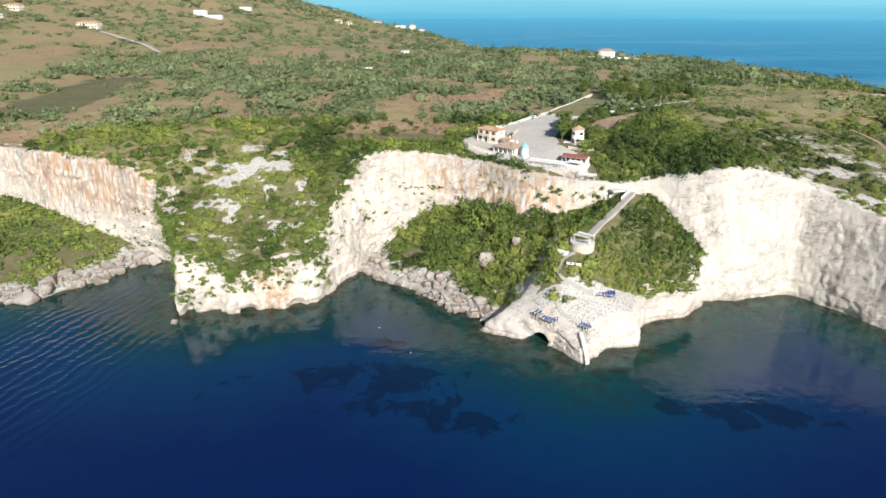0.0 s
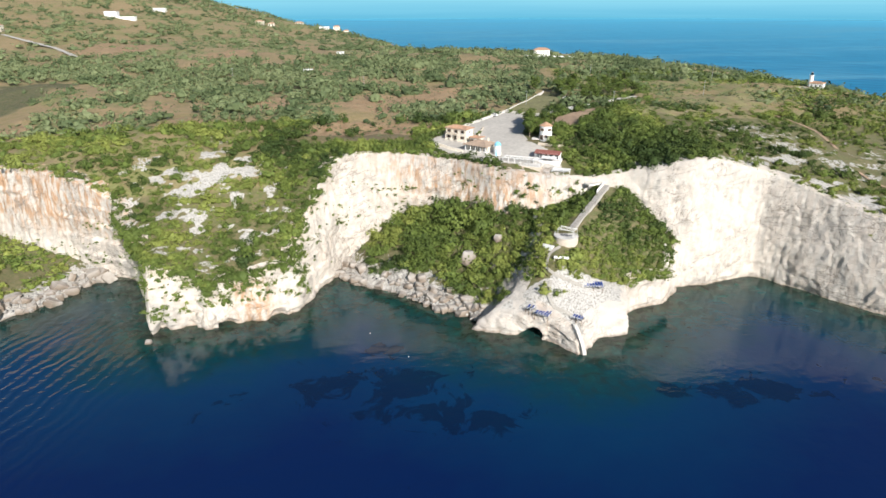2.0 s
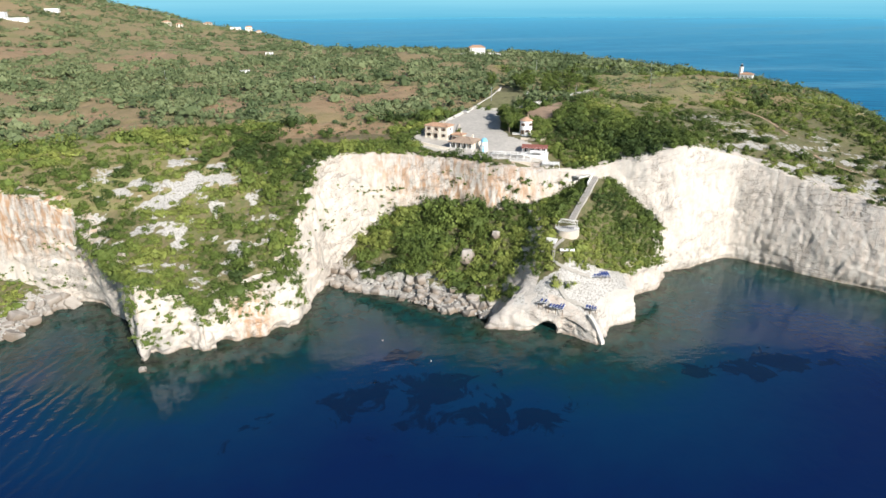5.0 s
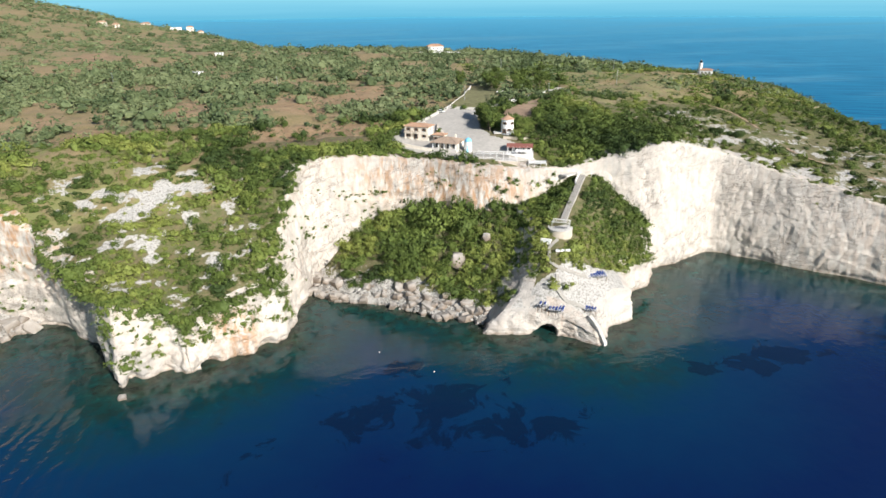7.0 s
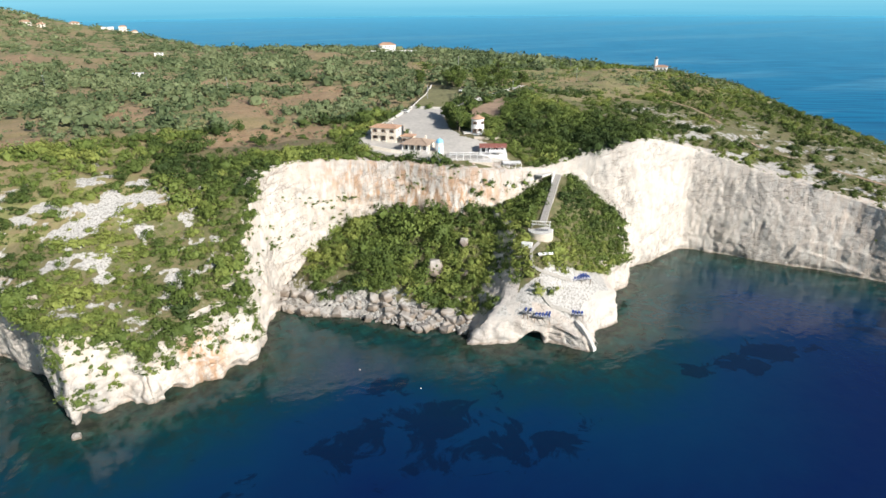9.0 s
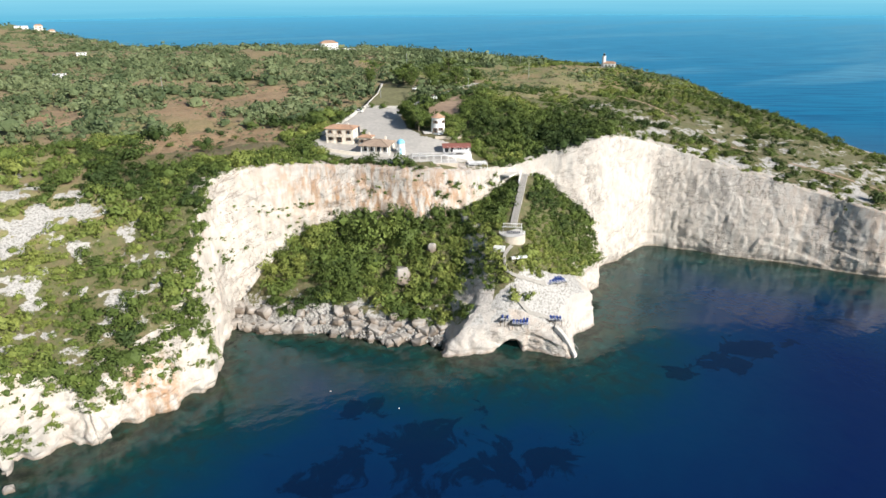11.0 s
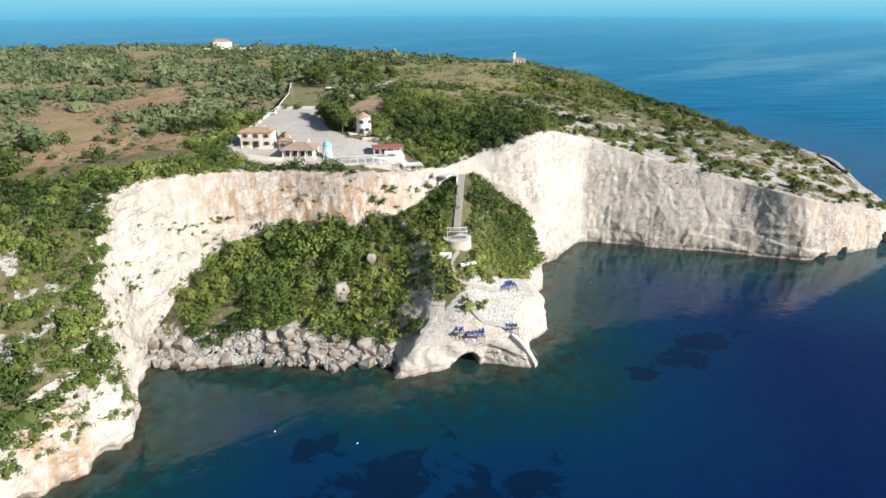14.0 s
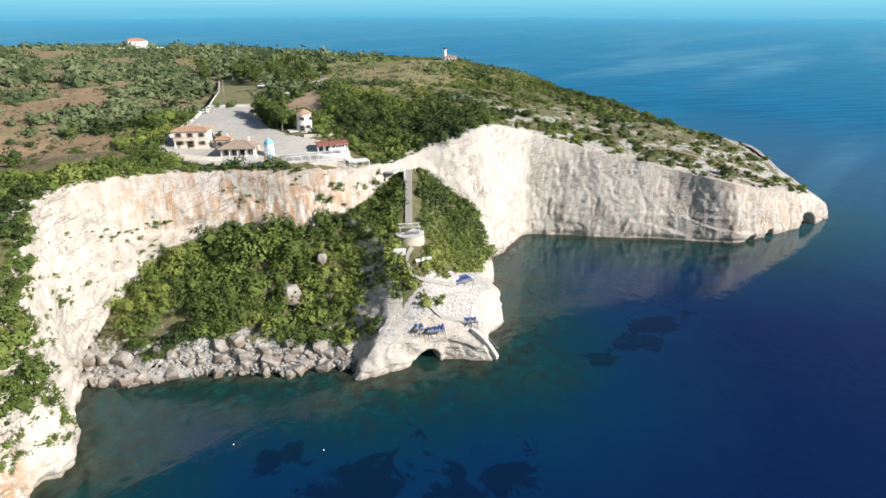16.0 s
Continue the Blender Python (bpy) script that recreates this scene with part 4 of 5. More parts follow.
def hip_roof(w, d, h, over, ridge, thick=0.22):
    """A tiled hip roof with an overhang, rows of cover tiles raised on its slopes."""
    bm = bmesh.new()
    a, b, r = w / 2 + over, d / 2 + over, ridge / 2
    low = [bm.verts.new((x, y, 0)) for x, y in ((-a, -b), (a, -b), (a, b), (-a, b))]
    lip = [bm.verts.new((x, y, thick)) for x, y in ((-a, -b), (a, -b), (a, b), (-a, b))]
    top = [bm.verts.new((-r, 0, h)), bm.verts.new((r, 0, h))]
    bm.faces.new(low[::-1])
    for i in range(4):
        bm.faces.new((low[i], low[(i + 1) % 4], lip[(i + 1) % 4], lip[i]))
    bm.faces.new((lip[0], lip[1], top[1], top[0]))
    bm.faces.new((lip[1], lip[2], top[1]))
    bm.faces.new((lip[2], lip[3], top[0], top[1]))
    bm.faces.new((lip[3], lip[0], top[0]))
    rows = max(4, int((ridge + 0.5) / 0.55))
    for i in range(rows):
        x = -r + ridge * (i + 0.5) / rows
        for sy in (-1, 1):
            p, q = Vector((x, sy * b, thick)), Vector((x, 0, h))
            mid = (p + q) / 2
            ln = (q - p).length
            mm = Matrix.Translation(mid) @ (q - p).to_track_quat('Y', 'Z').to_matrix().to_4x4()
            box(0.16, ln, 0.07, mm, 0, bm)
    for i in range(4):
        p, q = lip[i].co, top[0].co if i in (0, 3) else top[1].co
        mm = Matrix.Translation((p + q) / 2) @ (q - p).to_track_quat('Y', 'Z').to_matrix().to_4x4()
        box(0.28, (q - p).length, 0.12, mm, 0, bm)
    box(ridge + 0.3, 0.3, 0.14, Matrix.Translation((0, 0, h - 0.03)), 0, bm)
    return bm


def T(x, y, z, turn=0):
    return Matrix.Translation((x, y, z)) @ Matrix.Rotation(radians(turn), 4, 'Z')


def villa(name, x, y, turn, w, d, h, label, roof_mat=TILE, wall_mat=WHITE, storeys=2, roof_h=1.7, ridge=None, category="house", flat=False, z=None):
    base = surface_z(land_ctrl, x, y) if z is None else z
    root = thing(name, T(x, y, base, turn), label, category)
    wbm = box(w, d, h + 2.0, T(0, 0, -2.0), 0.03)
    box(w + 0.16, d + 0.16, 2.45, T(0, 0, -2.0), 0.02, wbm)
    part("wall", wbm, wall_mat, root)
    if flat:
        part("roof", box(w + 0.5, d + 0.5, 0.35, T(0, 0, h), 0.04), wall_mat, root, "flat white roof slab")
    else:
        r = part("roof", hip_roof(w, d, roof_h, 0.5, ridge or max(0.6, w - d * 0.8)), roof_mat, root, "clay tile hip roof")
        r.location = (0, 0, h)
        part("chimney", box(0.6, 0.6, 1.3, T(w * 0.22, d * 0.1, h + roof_h * 0.5), 0.03), wall_mat, root)
    hs = h / storeys
    n = max(2, int(w / 3.6))
    for s in range(storeys):
        for i in range(n):
            px = -w / 2 + w * (i + 0.5) / n
            tall = s == 0 and i % 2 == 1
            opening(root, T(px, -d / 2 - (0.09 if s == 0 else 0.01), s * hs + (0.1 if tall else 0.9)), 1.0 if not tall else 1.1, 2.05 if tall else 1.25, "door" if tall else "window", wall_mat is PLASTER)
        for sx in (-1, 1):
            opening(root, T(sx * (w / 2 + (0.09 if s == 0 else 0.01)), 0, s * hs + 0.9, 90 * sx), 1.0, 1.2)
    return root


house = villa("house", 23.6, 305, -44, 11.8, 6.5, 5.6, "two-storey cream plastered house with a clay tile roof", TILE, PLASTER, roof_h=1.25)
# balcony of the house
bal = bmesh.new()
box(8.0, 1.3, 0.16, T(-1.5, -4.4, 2.8), 0.02, bal)
balcony = part("balcony", bal, PLASTER, house)
rail = bmesh.new()
for i in range(33):
    box(0.04, 0.04, 0.95, T(-5.4 + 0.244 * i, -5.0, 2.96), 0, rail)
box(8.0, 0.07, 0.06, T(-1.5, -5.0, 3.9), 0, rail)
part("railing", rail, WOOD, balcony, "dark balcony railing")
for px in (-4.9, -1.6, 1.8):
    part("pillar", box(0.3, 0.3, 2.8, T(px, -4.85, 0), 0.02), PLASTER, house)
annex = villa("annex", 30.5, 296, -44, 5.0, 4.0, 3.0, "small cream annex with a flat tiled roof beside the house", TILE, PLASTER, 1, 0.9)


def taverna():
    z = surface_z(land_ctrl, 30.8, 286.8)
    root = thing("taverna", T(30.8, 286.8, z, -44), "low cream taverna with a broad clay tile roof and open front", "restaurant")
    part("wall", box(11.5, 7.5, 4.6, T(0, 0.8, -2.0), 0.03), PLASTER, root)
    r = part("roof", hip_roof(11.5, 10.0, 2.0, 0.5, 3.2), OLDTILE, root, "broad clay tile hip roof")
    r.location = (0, -0.3, 2.6)
    for i in range(5):
        part("pillar", box(0.35, 0.35, 2.6, T(-5.4 + 2.7 * i, -4.9, 0), 0.02), WHITE, root)
    part("terrace", box(12.6, 3.2, 2.1, T(0, -4.4, -2.05), 0.03), CONCRETE, root)
    for i in range(4):
        opening(root, T(-4.0 + 2.7 * i, -2.97, 0.1), 1.7, 2.1, "door")
    part("chimney", box(0.7, 0.7, 1.5, T(3.0, 1.5, 4.0), 0.03), PLASTER, root)
    return root


taverna()


def chapel():
    z = surface_z(land_ctrl, 36.8, 278)
    root = thing("chapel_tower", T(36.8, 278.3, z - 0.2, -30), "small round white and pale blue tower with a bright blue dome", "tower")
    part("wall", cyl(1.75, 1.5, 5.2, T(0, 0, -0.6), 24), WHITE, root)
    dome_bm = bmesh.new()
    bmesh.ops.create_uvsphere(dome_bm, u_segments=24, v_segments=12, radius=1.55, matrix=T(0, 0, 4.6))
    bmesh.ops.bisect_plane(dome_bm, geom=dome_bm.verts[:] + dome_bm.edges[:] + dome_bm.faces[:], plane_co=(0, 0, 4.55), plane_no=(0, 0, -1), clear_outer=True)
    d = part("dome", dome_bm, BLUE, root, "bright blue dome")
    part("cornice", cyl(1.68, 1.68, 0.22, T(0, 0, 4.45), 24), BLUE, root)
    part("finial", cyl(0.06, 0.03, 0.8, T(0, 0, 6.1), 8), WHITE, root)
    for a in (-60, 0, 60):
        opening(root, Matrix.Rotation(radians(a), 4, 'Z') @ T(0, -1.62, 1.7), 0.6, 1.2, "window", mat=BLUE)
    opening(root, T(0, -1.72, -0.1), 0.9, 1.7, "door", mat=BLUE)
    return root


chapel()


def pergola(x, y, z, turn, w, d, h, label, nx=7, roof=None, cover=True):
    root = thing("pergola", T(x, y, z, turn), label, "pergola")
    post = box(0.14, 0.14, h, T(0, 0, 0))
    me = None
    for i in range(nx):
        for sy in (-1, 1):
            p = part("post", box(0.14, 0.14, h), WHITE, root) if me is None else new("post", me)
            me = p.data
            p.parent = root
            p.location = (-w / 2 + w * i / (nx - 1), sy * d / 2, 0)
    post.free()
    for sy in (-1, 1):
        part("beam", box(w + 0.4, 0.16, 0.2, T(0, sy * d / 2, h), 0.01), WHITE, root)
    n = int(w / 0.75)
    me = None
    for i in range(n):
        p = part("rafter", box(0.1, d + 0.8, 0.16), WHITE, root) if me is None else new("rafter", me)
        me = p.data
        p.parent = root
        p.location = (-w / 2 + w * (i + 0.5) / n, 0, h + 0.2)
    if roof:
        part("awning", box(w, d, 0.06, T(0, 0, h + 0.38), 0.01), roof, root, "pale canopy sheet")
    rl = bmesh.new()
    box(w, 0.06, 0.06, T(0, -d / 2, 1.0), 0, rl)
    for i in range(int(w / 0.5)):
        box(0.05, 0.05, 1.0, T(-w / 2 + 0.5 * i, -d / 2, 0), 0, rl)
    part("railing", rl, WHITE, root)
    return root


pergola(45.6, 267.5, 50.5, -30, 17.0, 4.2, 2.6, "white timber pergola over the cliff-edge dining terrace", 7, None)
deck = thing("dining_terrace", T(45.6, 267.8, 50.5, -30), "pale concrete dining terrace at the cliff edge with a retaining wall", "terrace")
part("slab", box(18.4, 6.5, 0.3, T(0, 0, -0.3), 0.03), CONCRETE, deck)
part("retaining_wall", box(18.4, 0.5, 3.4, T(0, -3.0, -3.7), 0.03), STONE, deck)
part("fill", box(18.0, 5.6, 3.0, T(0, 0.3, -3.35)), STONE, deck)


def red_restaurant():
    root = thing("restaurant", T(58.6, 271.0, 51.6, -30), "white open-sided restaurant with a red-brown pitched roof", "restaurant")
    part("wall", box(10.5, 3.2, 4.8, T(0, 1.6, -1.8), 0.03), WHITE, root)
    part("floor_slab", box(12.0, 7.5, 2.6, T(0, 0, -2.6), 0.04), WHITE, root)
    r = bmesh.new()
    for sy, hh in ((-1, 0.0), (1, 0.0)):
        box(11.6, 3.9, 0.16, T(0, 0, 3.7) @ Matrix.Rotation(radians(14 * -sy), 4, 'X') @ Matrix.Translation((0, sy * 1.9, -0.08)), 0.01, r)
    box(11.7, 0.3, 0.16, T(0, 0, 3.68), 0, r)
    part("roof", r, REDROOF, root, "red-brown pitched roof")
    for i in range(6):
        part("pillar", box(0.22, 0.22, 2.9, T(-5.3 + 2.12 * i, -3.1, 0), 0.02), WHITE, root)
    part("beam", box(11.2, 0.22, 0.25, T(0, -3.1, 2.75), 0.01), WHITE, root)
    rl = bmesh.new()
    box(11.5, 0.08, 0.08, T(0, -3.4, 0.95), 0, rl)
    for i in range(24):
        box(0.06, 0.06, 0.95, T(-5.6 + 0.49 * i, -3.4, 0), 0, rl)
    part("railing", rl, WHITE, root)
    for i in range(4):
        opening(root, T(-3.9 + 2.6 * i, -0.02, 0.1), 1.5, 2.1, "door")
    aw = part("awning", box(6.5, 2.6, 0.1, T(1.5, -4.6, 1.6) @ Matrix.Rotation(radians(10), 4, 'X'), 0.02), WHITE, root, "white flat awning")
    for px in (-1.5, 4.5):
        part("pillar", box(0.15, 0.15, 3.6, T(px, -5.7, -2.2)), WHITE, root)
    return root


red_restaurant()
pergola(61.5, 260.3, 46.6, -25, 7.5, 4.0, 2.3, "small white pergola on the lower cliff terrace", 4, WHITE)
low = thing("lower_terrace", T(61.5, 260.3, 46.6, -25), "pale concrete lower terrace above the stair", "terrace")
part("slab", box(9.5, 6.0, 0.3, T(0, 0, -0.3), 0.03), CONCRETE, low)
part("retaining_wall", box(9.3, 5.6, 2.4, T(0, 0, -2.7), 0.05), STONE, low)


def windmill():
    x, y = 63.2, 292.0
    z = surface_z(land_ctrl, x, y)
    root = thing("windmill_tower", T(x, y, z, -20), "round white former windmill tower with a conical clay tile roof", "tower")
    part("wall", cyl(3.1, 2.75, 7.6, T(0, 0, -1.2), 28), WHITE, root)
    part("roof", cyl(3.3, 0.15, 1.7, T(0, 0, 6.35), 28), TILE, root, "conical clay tile roof")
    part("cornice", cyl(3.0, 3.05, 0.2, T(0, 0, 6.18), 28), WHITE, root)
    for a, zz, h, nm in ((-35, 0.0, 2.0, "door"), (-35, 4.0, 1.2, "window"), (40, 4.0, 1.1, "window"), (10, 1.0, 1.1, "window")):
        opening(root, Matrix.Rotation(radians(a), 4, 'Z') @ T(0, -3.02 + 0.045 * zz, zz), 0.95, h, nm, True)
    part("porch", box(4.5, 4.0, 0.5, T(-4.2, 0.5, -0.4), 0.03), CONCRETE, root)
    return root


windmill()


def lighthouse():
    x, y = 285, 407
    z = surface_z(land_ctrl, x, y)
    root = thing("lighthouse", T(x, y, z, -50), "white lighthouse with a square tower and keeper's house", "lighthouse")
    part("tower", cyl(1.7, 1.25, 8.4, T(0, 0, -0.5), 8), WHITE, root)
    part("gallery", cyl(1.75, 1.75, 0.3, T(0, 0, 7.8), 16), WHITE, root)
    part("lantern", cyl(0.8, 0.8, 1.5, T(0, 0, 8.1), 12), GLASSY, root, "glazed lantern")
    part("dome", cyl(0.95, 0.1, 0.8, T(0, 0, 9.6), 12), STEEL, root)
    part("keeper_house", box(8.5, 5.5, 4.0, T(4.5, -1.5, -1.0), 0.03), WHITE, root)
    r = part("roof", hip_roof(8.5, 5.5, 1.3, 0.4, 4.5), TILE, root)
    r.location = (4.5, -1.5, 3.0)
    for i in range(3):
        opening(root, T(2.0 + 2.5 * i, -4.27, 0.9), 0.9, 1.3)
    return root


lighthouse()
villa("hilltop_house", 157, 626, -12, 15, 10, 6.6, "large white two-storey house with a red tile roof on the skyline", TILE, WHITE, 2, 2.2)
wall_run("garden_wall", [(138, 618), (150, 612), (168, 614), (186, 610)], 2.4, 0.6, WHITE, "white wall below the skyline house")
villa("field_hut", -64.5, 552, -10, 7, 5, 3.0, "small white flat-roofed hut among olive trees", TILE, WHITE, 1, flat=True)
for hx, hy, hw, hd, hh, ft in ((-533, 831, 26, 14, 7, False), (-420, 786, 34, 14, 7, False), (-526, 775, 30, 10, 4, True), (-352, 968, 22, 12, 9, True), (-330, 960, 30, 10, 5, True), (-318, 1077, 24, 10, 5, True),
                              (-172, 1088, 16, 12, 8, False), (-155, 1095, 12, 10, 6, False), (-119, 1200, 18, 12, 6, False), (-54, 1180, 14, 10, 9, False), (-75, 1170, 22, 10, 5, True), (-38, 1190, 12, 9, 5, False), (-40, 690, 10, 6, 4, True)):
    villa("far_house", hx, hy, -6, hw * 0.75, hd * 0.8, hh * 0.8, "distant pale villa on the green hillside", TILE, WHITE if ft else PLASTER, 1 if hh < 6 else 2, 2.0, flat=ft)

# ---------------------------------------------------------------- stair, terrace and decks on the promontory
STEPSTONE = plain("worn_grey_step", (0.40, 0.375, 0.335), 0.9, 0.2, 1.0)
stair = thing("stair", Matrix(), "long pale concrete stair down the promontory ridge", "stair")
a, b = Vector((79.5, 252.0, 43.6)), Vector((58.5, 232.5, 32.4))
n = 58
yaw = math.degrees(math.atan2(b.y - a.y, b.x - a.x)) + 90
me = None
for i in range(n):
    q = a.lerp(b, (i + 0.5) / n)
    o = part("step", box(2.5, 0.56, 2.4, T(0, 0, -2.4), 0.02), STEPSTONE, stair) if me is None else new("step", me)
    me = o.data
    o.parent = stair
    o.matrix_world = T(q.x, q.y, q.z + 0.22 + 0.03 * ((i * 7) % 3), yaw)
pp = bmesh.new()
for i in range(12):
    q = a.lerp(b, (i + 0.5) / n * 1.0)
    box(0.35, 0.56, 1.9, T(q.x, q.y, q.z - 0.6, yaw) @ Matrix.Translation((-1.5, 0, 0)), 0, pp)
part("parapet", pp, WHITE, stair, "white parapet beside the upper steps")
part("landing", box(11, 3.4, 0.8, T(76.0, 255.4, 43.3, 20), 0.05), CONCRETE, stair)


def round_terrace():
    root = thing("round_terrace", T(54.5, 228.3, 27.0, -40), "round stone-walled viewing terrace with a white pergola", "terrace")
    part("wall", cyl(5.0, 4.7, 4.2, T(0, 0, -0.6), 36), STONE, root, "curved cream stone wall")
    part("floor_slab", cyl(4.85, 4.85, 0.12, T(0, 0, 3.55), 36), CONCRETE, root)
    rl = bmesh.new()
    for i in range(30):
        an = radians(180 + 6 * i)
        cyl(0.035, 0.035, 1.0, T(4.6 * math.cos(an), 4.6 * math.sin(an), 3.65), 6, rl)
        for zz in (4.2, 4.62):
            box(0.5, 0.05, 0.05, Matrix.Rotation(an + math.pi / 2, 4, 'Z') @ T(0, -4.6, zz), 0, rl)
    part("railing", rl, WHITE, root, "white curved railing")
    for sx in (-1, 1):
        for yy in (-0.8, 3.0):
            part("post", box(0.14, 0.14, 2.3, T(sx * 3.3, yy, 3.65)), WHITE, root)
    for yy in (-0.8, 3.0):
        part("beam", box(7.2, 0.14, 0.18, T(0, yy, 5.95)), WHITE, root)
    for i in range(10):
        part("rafter", box(0.09, 4.6, 0.12, T(-3.2 + 0.71 * i, 1.1, 6.13)), WHITE, root)
    return root


round_terrace()


def chair_at(m):
    root = thing("chair", m, "dark slatted chair on the round terrace", "chair", "chairs on the round terrace")
    part("seat", box(0.48, 0.46, 0.06, T(0, 0, 0.42), 0.01), SLATEGREY, root)
    part("backrest", box(0.48, 0.06, 0.5, T(0, 0.22, 0.46), 0.01), SLATEGREY, root)
    for sx in (-1, 1):
        for sy in (-1, 1):
            part("leg", box(0.05, 0.05, 0.42, T(sx * 0.2, sy * 0.2, 0)), SLATEGREY, root)
    return root


first = chair_at(T(52.2, 228.3, 30.67, -40))
for i in range(1, 7):
    copy_thing(first, T(52.2 + 0.72 * i * 0.77, 228.3 - 0.72 * i * 0.64, 30.67, -40 + 6 * ((i * 5) % 3)))
PATHSTONE = plain("pale_path_stone", (0.37, 0.345, 0.30), 0.9, 0.2, 1.2)
strip_sheet("path", [(51, 224), (46, 222), (43.5, 217), (46, 213.5), (52, 211), (56, 210)], 1.2, 0.3, PATHSTONE, "pale concrete path down the promontory", "path", rib_ctrl)
strip_sheet("path", [(44, 212), (42, 208), (43.5, 204), (48, 201.5), (51, 198), (50, 194)], 1.4, 0.25, PATHSTONE, "pale concrete path to the bathing decks", "path", rib_ctrl)
landing = thing("viewing_landing", T(47.0, 226.0, 25.0, -45), "white rendered landing wall beside the round terrace", "terrace")
part("slab", box(4.0, 3.2, 3.0, T(0, 0, -0.4), 0.05), WHITE, landing)
part("parapet", box(4.0, 0.3, 0.9, T(0, -1.45, 2.6), 0.02), WHITE, landing)


def lounger_at(m):
    root = thing("sun_lounger", m, "blue fabric sun lounger on a bathing deck", "sun lounger", "sun loungers on the decks")
    part("frame", box(0.66, 1.9, 0.07, T(0, 0, 0.28), 0.01), WHITE, root)
    part("mattress", box(0.6, 1.25, 0.09, T(0, -0.3, 0.35), 0.03), NAVY, root, "navy blue mattress")
    part("backrest", box(0.6, 0.75, 0.09, T(0, 0.32, 0.37) @ Matrix.Rotation(radians(32), 4, 'X') @ Matrix.Translation((0, 0.36, 0)), 0.03), NAVY, root)
    for sx in (-1, 1):
        for sy in (-1, 1):
            part("leg", box(0.06, 0.06, 0.28, T(sx * 0.28, sy * 0.8, 0)), WHITE, root)
    return root


lounger = None


def bathing_deck(x, y, z, turn, w, d, cols, rows, shade=False):
    global lounger
    root = thing("bathing_deck", T(x, y, z, turn), "timber bathing deck with a white rail on the rocks", "deck")
    for i in range(int(w / 0.3)):
        o = part("plank", box(0.27, d, 0.06, T(0, 0, -0.06), 0), SLATEGREY, root)
        o.location = (-w / 2 + 0.15 + 0.3 * i, 0, 0)
    for sx in (-1, 0, 1):
        for sy in (-1, 1):
            part("post", box(0.16, 0.16, 2.4, T(sx * (w / 2 - 0.2), sy * (d / 2 - 0.2), -2.46)), WOOD, root)
    rl = bmesh.new()
    for i in range(int(w / 1.2) + 1):
        box(0.06, 0.06, 1.0, T(-w / 2 + 1.2 * i, -d / 2 + 0.05, 0), 0, rl)
    for zz in (0.5, 0.95):
        box(w, 0.05, 0.05, T(0, -d / 2 + 0.05, zz), 0, rl)
        box(0.05, d, 0.05, T(w / 2 - 0.05, 0, zz), 0, rl)
    part("railing", rl, WHITE, root, "thin white railing")
    for i in range(cols):
        for j in range(rows):
            m = T(x, y, z, turn) @ T(-w / 2 + w * (i + 0.5) / cols, -d / 2 + d * (j + 0.5) / rows, 0)
            if lounger is None:
                lounger = lounger_at(m)
            else:
                copy_thing(lounger, m)


def rib_z(x, y):
    return surface_z(rib_ctrl, x, y)


bathing_deck(60.5, 210.8, rib_z(60, 210) + 0.9, -14, 7.5, 4.2, 7, 2)
bathing_deck(39.0, 203.4, rib_z(39, 203.4) + 0.9, -42, 5.6, 4.0, 5, 2)
bathing_deck(35.2, 207.0, rib_z(35.2, 207) + 0.9, -42, 3.2, 4.0, 2, 1)
bathing_deck(51.0, 199.4, rib_z(51, 199.4) + 0.8, -40, 4.2, 3.4, 4, 1)
canopy = thing("shelter_roof", T(49.5, 218.0, rib_z(49.5, 218), -18), "long white curved shelter roof beside the path", "shelter")
cb = bmesh.new()
for k in range(6):
    an = radians(-60 + 24 * k)
    box(5.6, 0.42, 0.07, T(0, 0.85 * math.sin(an), 1.3 + 0.75 * math.cos(an)) @ Matrix.Rotation(-an, 4, 'X'), 0, cb)
part("roof", cb, WHITE, canopy)
for sx in (-1, 1):
    for sy in (-1, 1):
        part("post", box(0.1, 0.1, 2.2, T(sx * 2.5, sy * 0.6, -0.5)), WHITE, canopy)
steps2 = thing("sea_stair", Matrix(), "white concrete bathing steps down to the water", "stair")
a, b = Vector((49.0, 196.8, 7.8)), Vector((50.2, 188.0, 0.6))
for i in range(26):
    q = a.lerp(b, (i + 0.5) / 26)
    q.z += 4.4 * (i / 26) * (1 - i / 26)
    part("step", box(1.5, 0.42, 1.6, T(q.x, q.y, q.z - 1.3, 10), 0.02), CONCRETE, steps2)
for sx in (-1.0, 1.0):
    rl = bmesh.new()
    mm = (b - a).to_track_quat('Y', 'Z').to_matrix().to_4x4()
    box(0.06, (b - a).length, 0.06, Matrix.Translation((a + b) / 2 + Vector((sx, 0, 2.1))) @ mm, 0, rl)
    for i in range(0, 26, 3):
        q = a.lerp(b, (i + 0.5) / 26)
        cyl(0.04, 0.04, 1.2, T(q.x + sx, q.y, q.z), 6, rl)
    part("handrail", rl, STEEL, steps2)


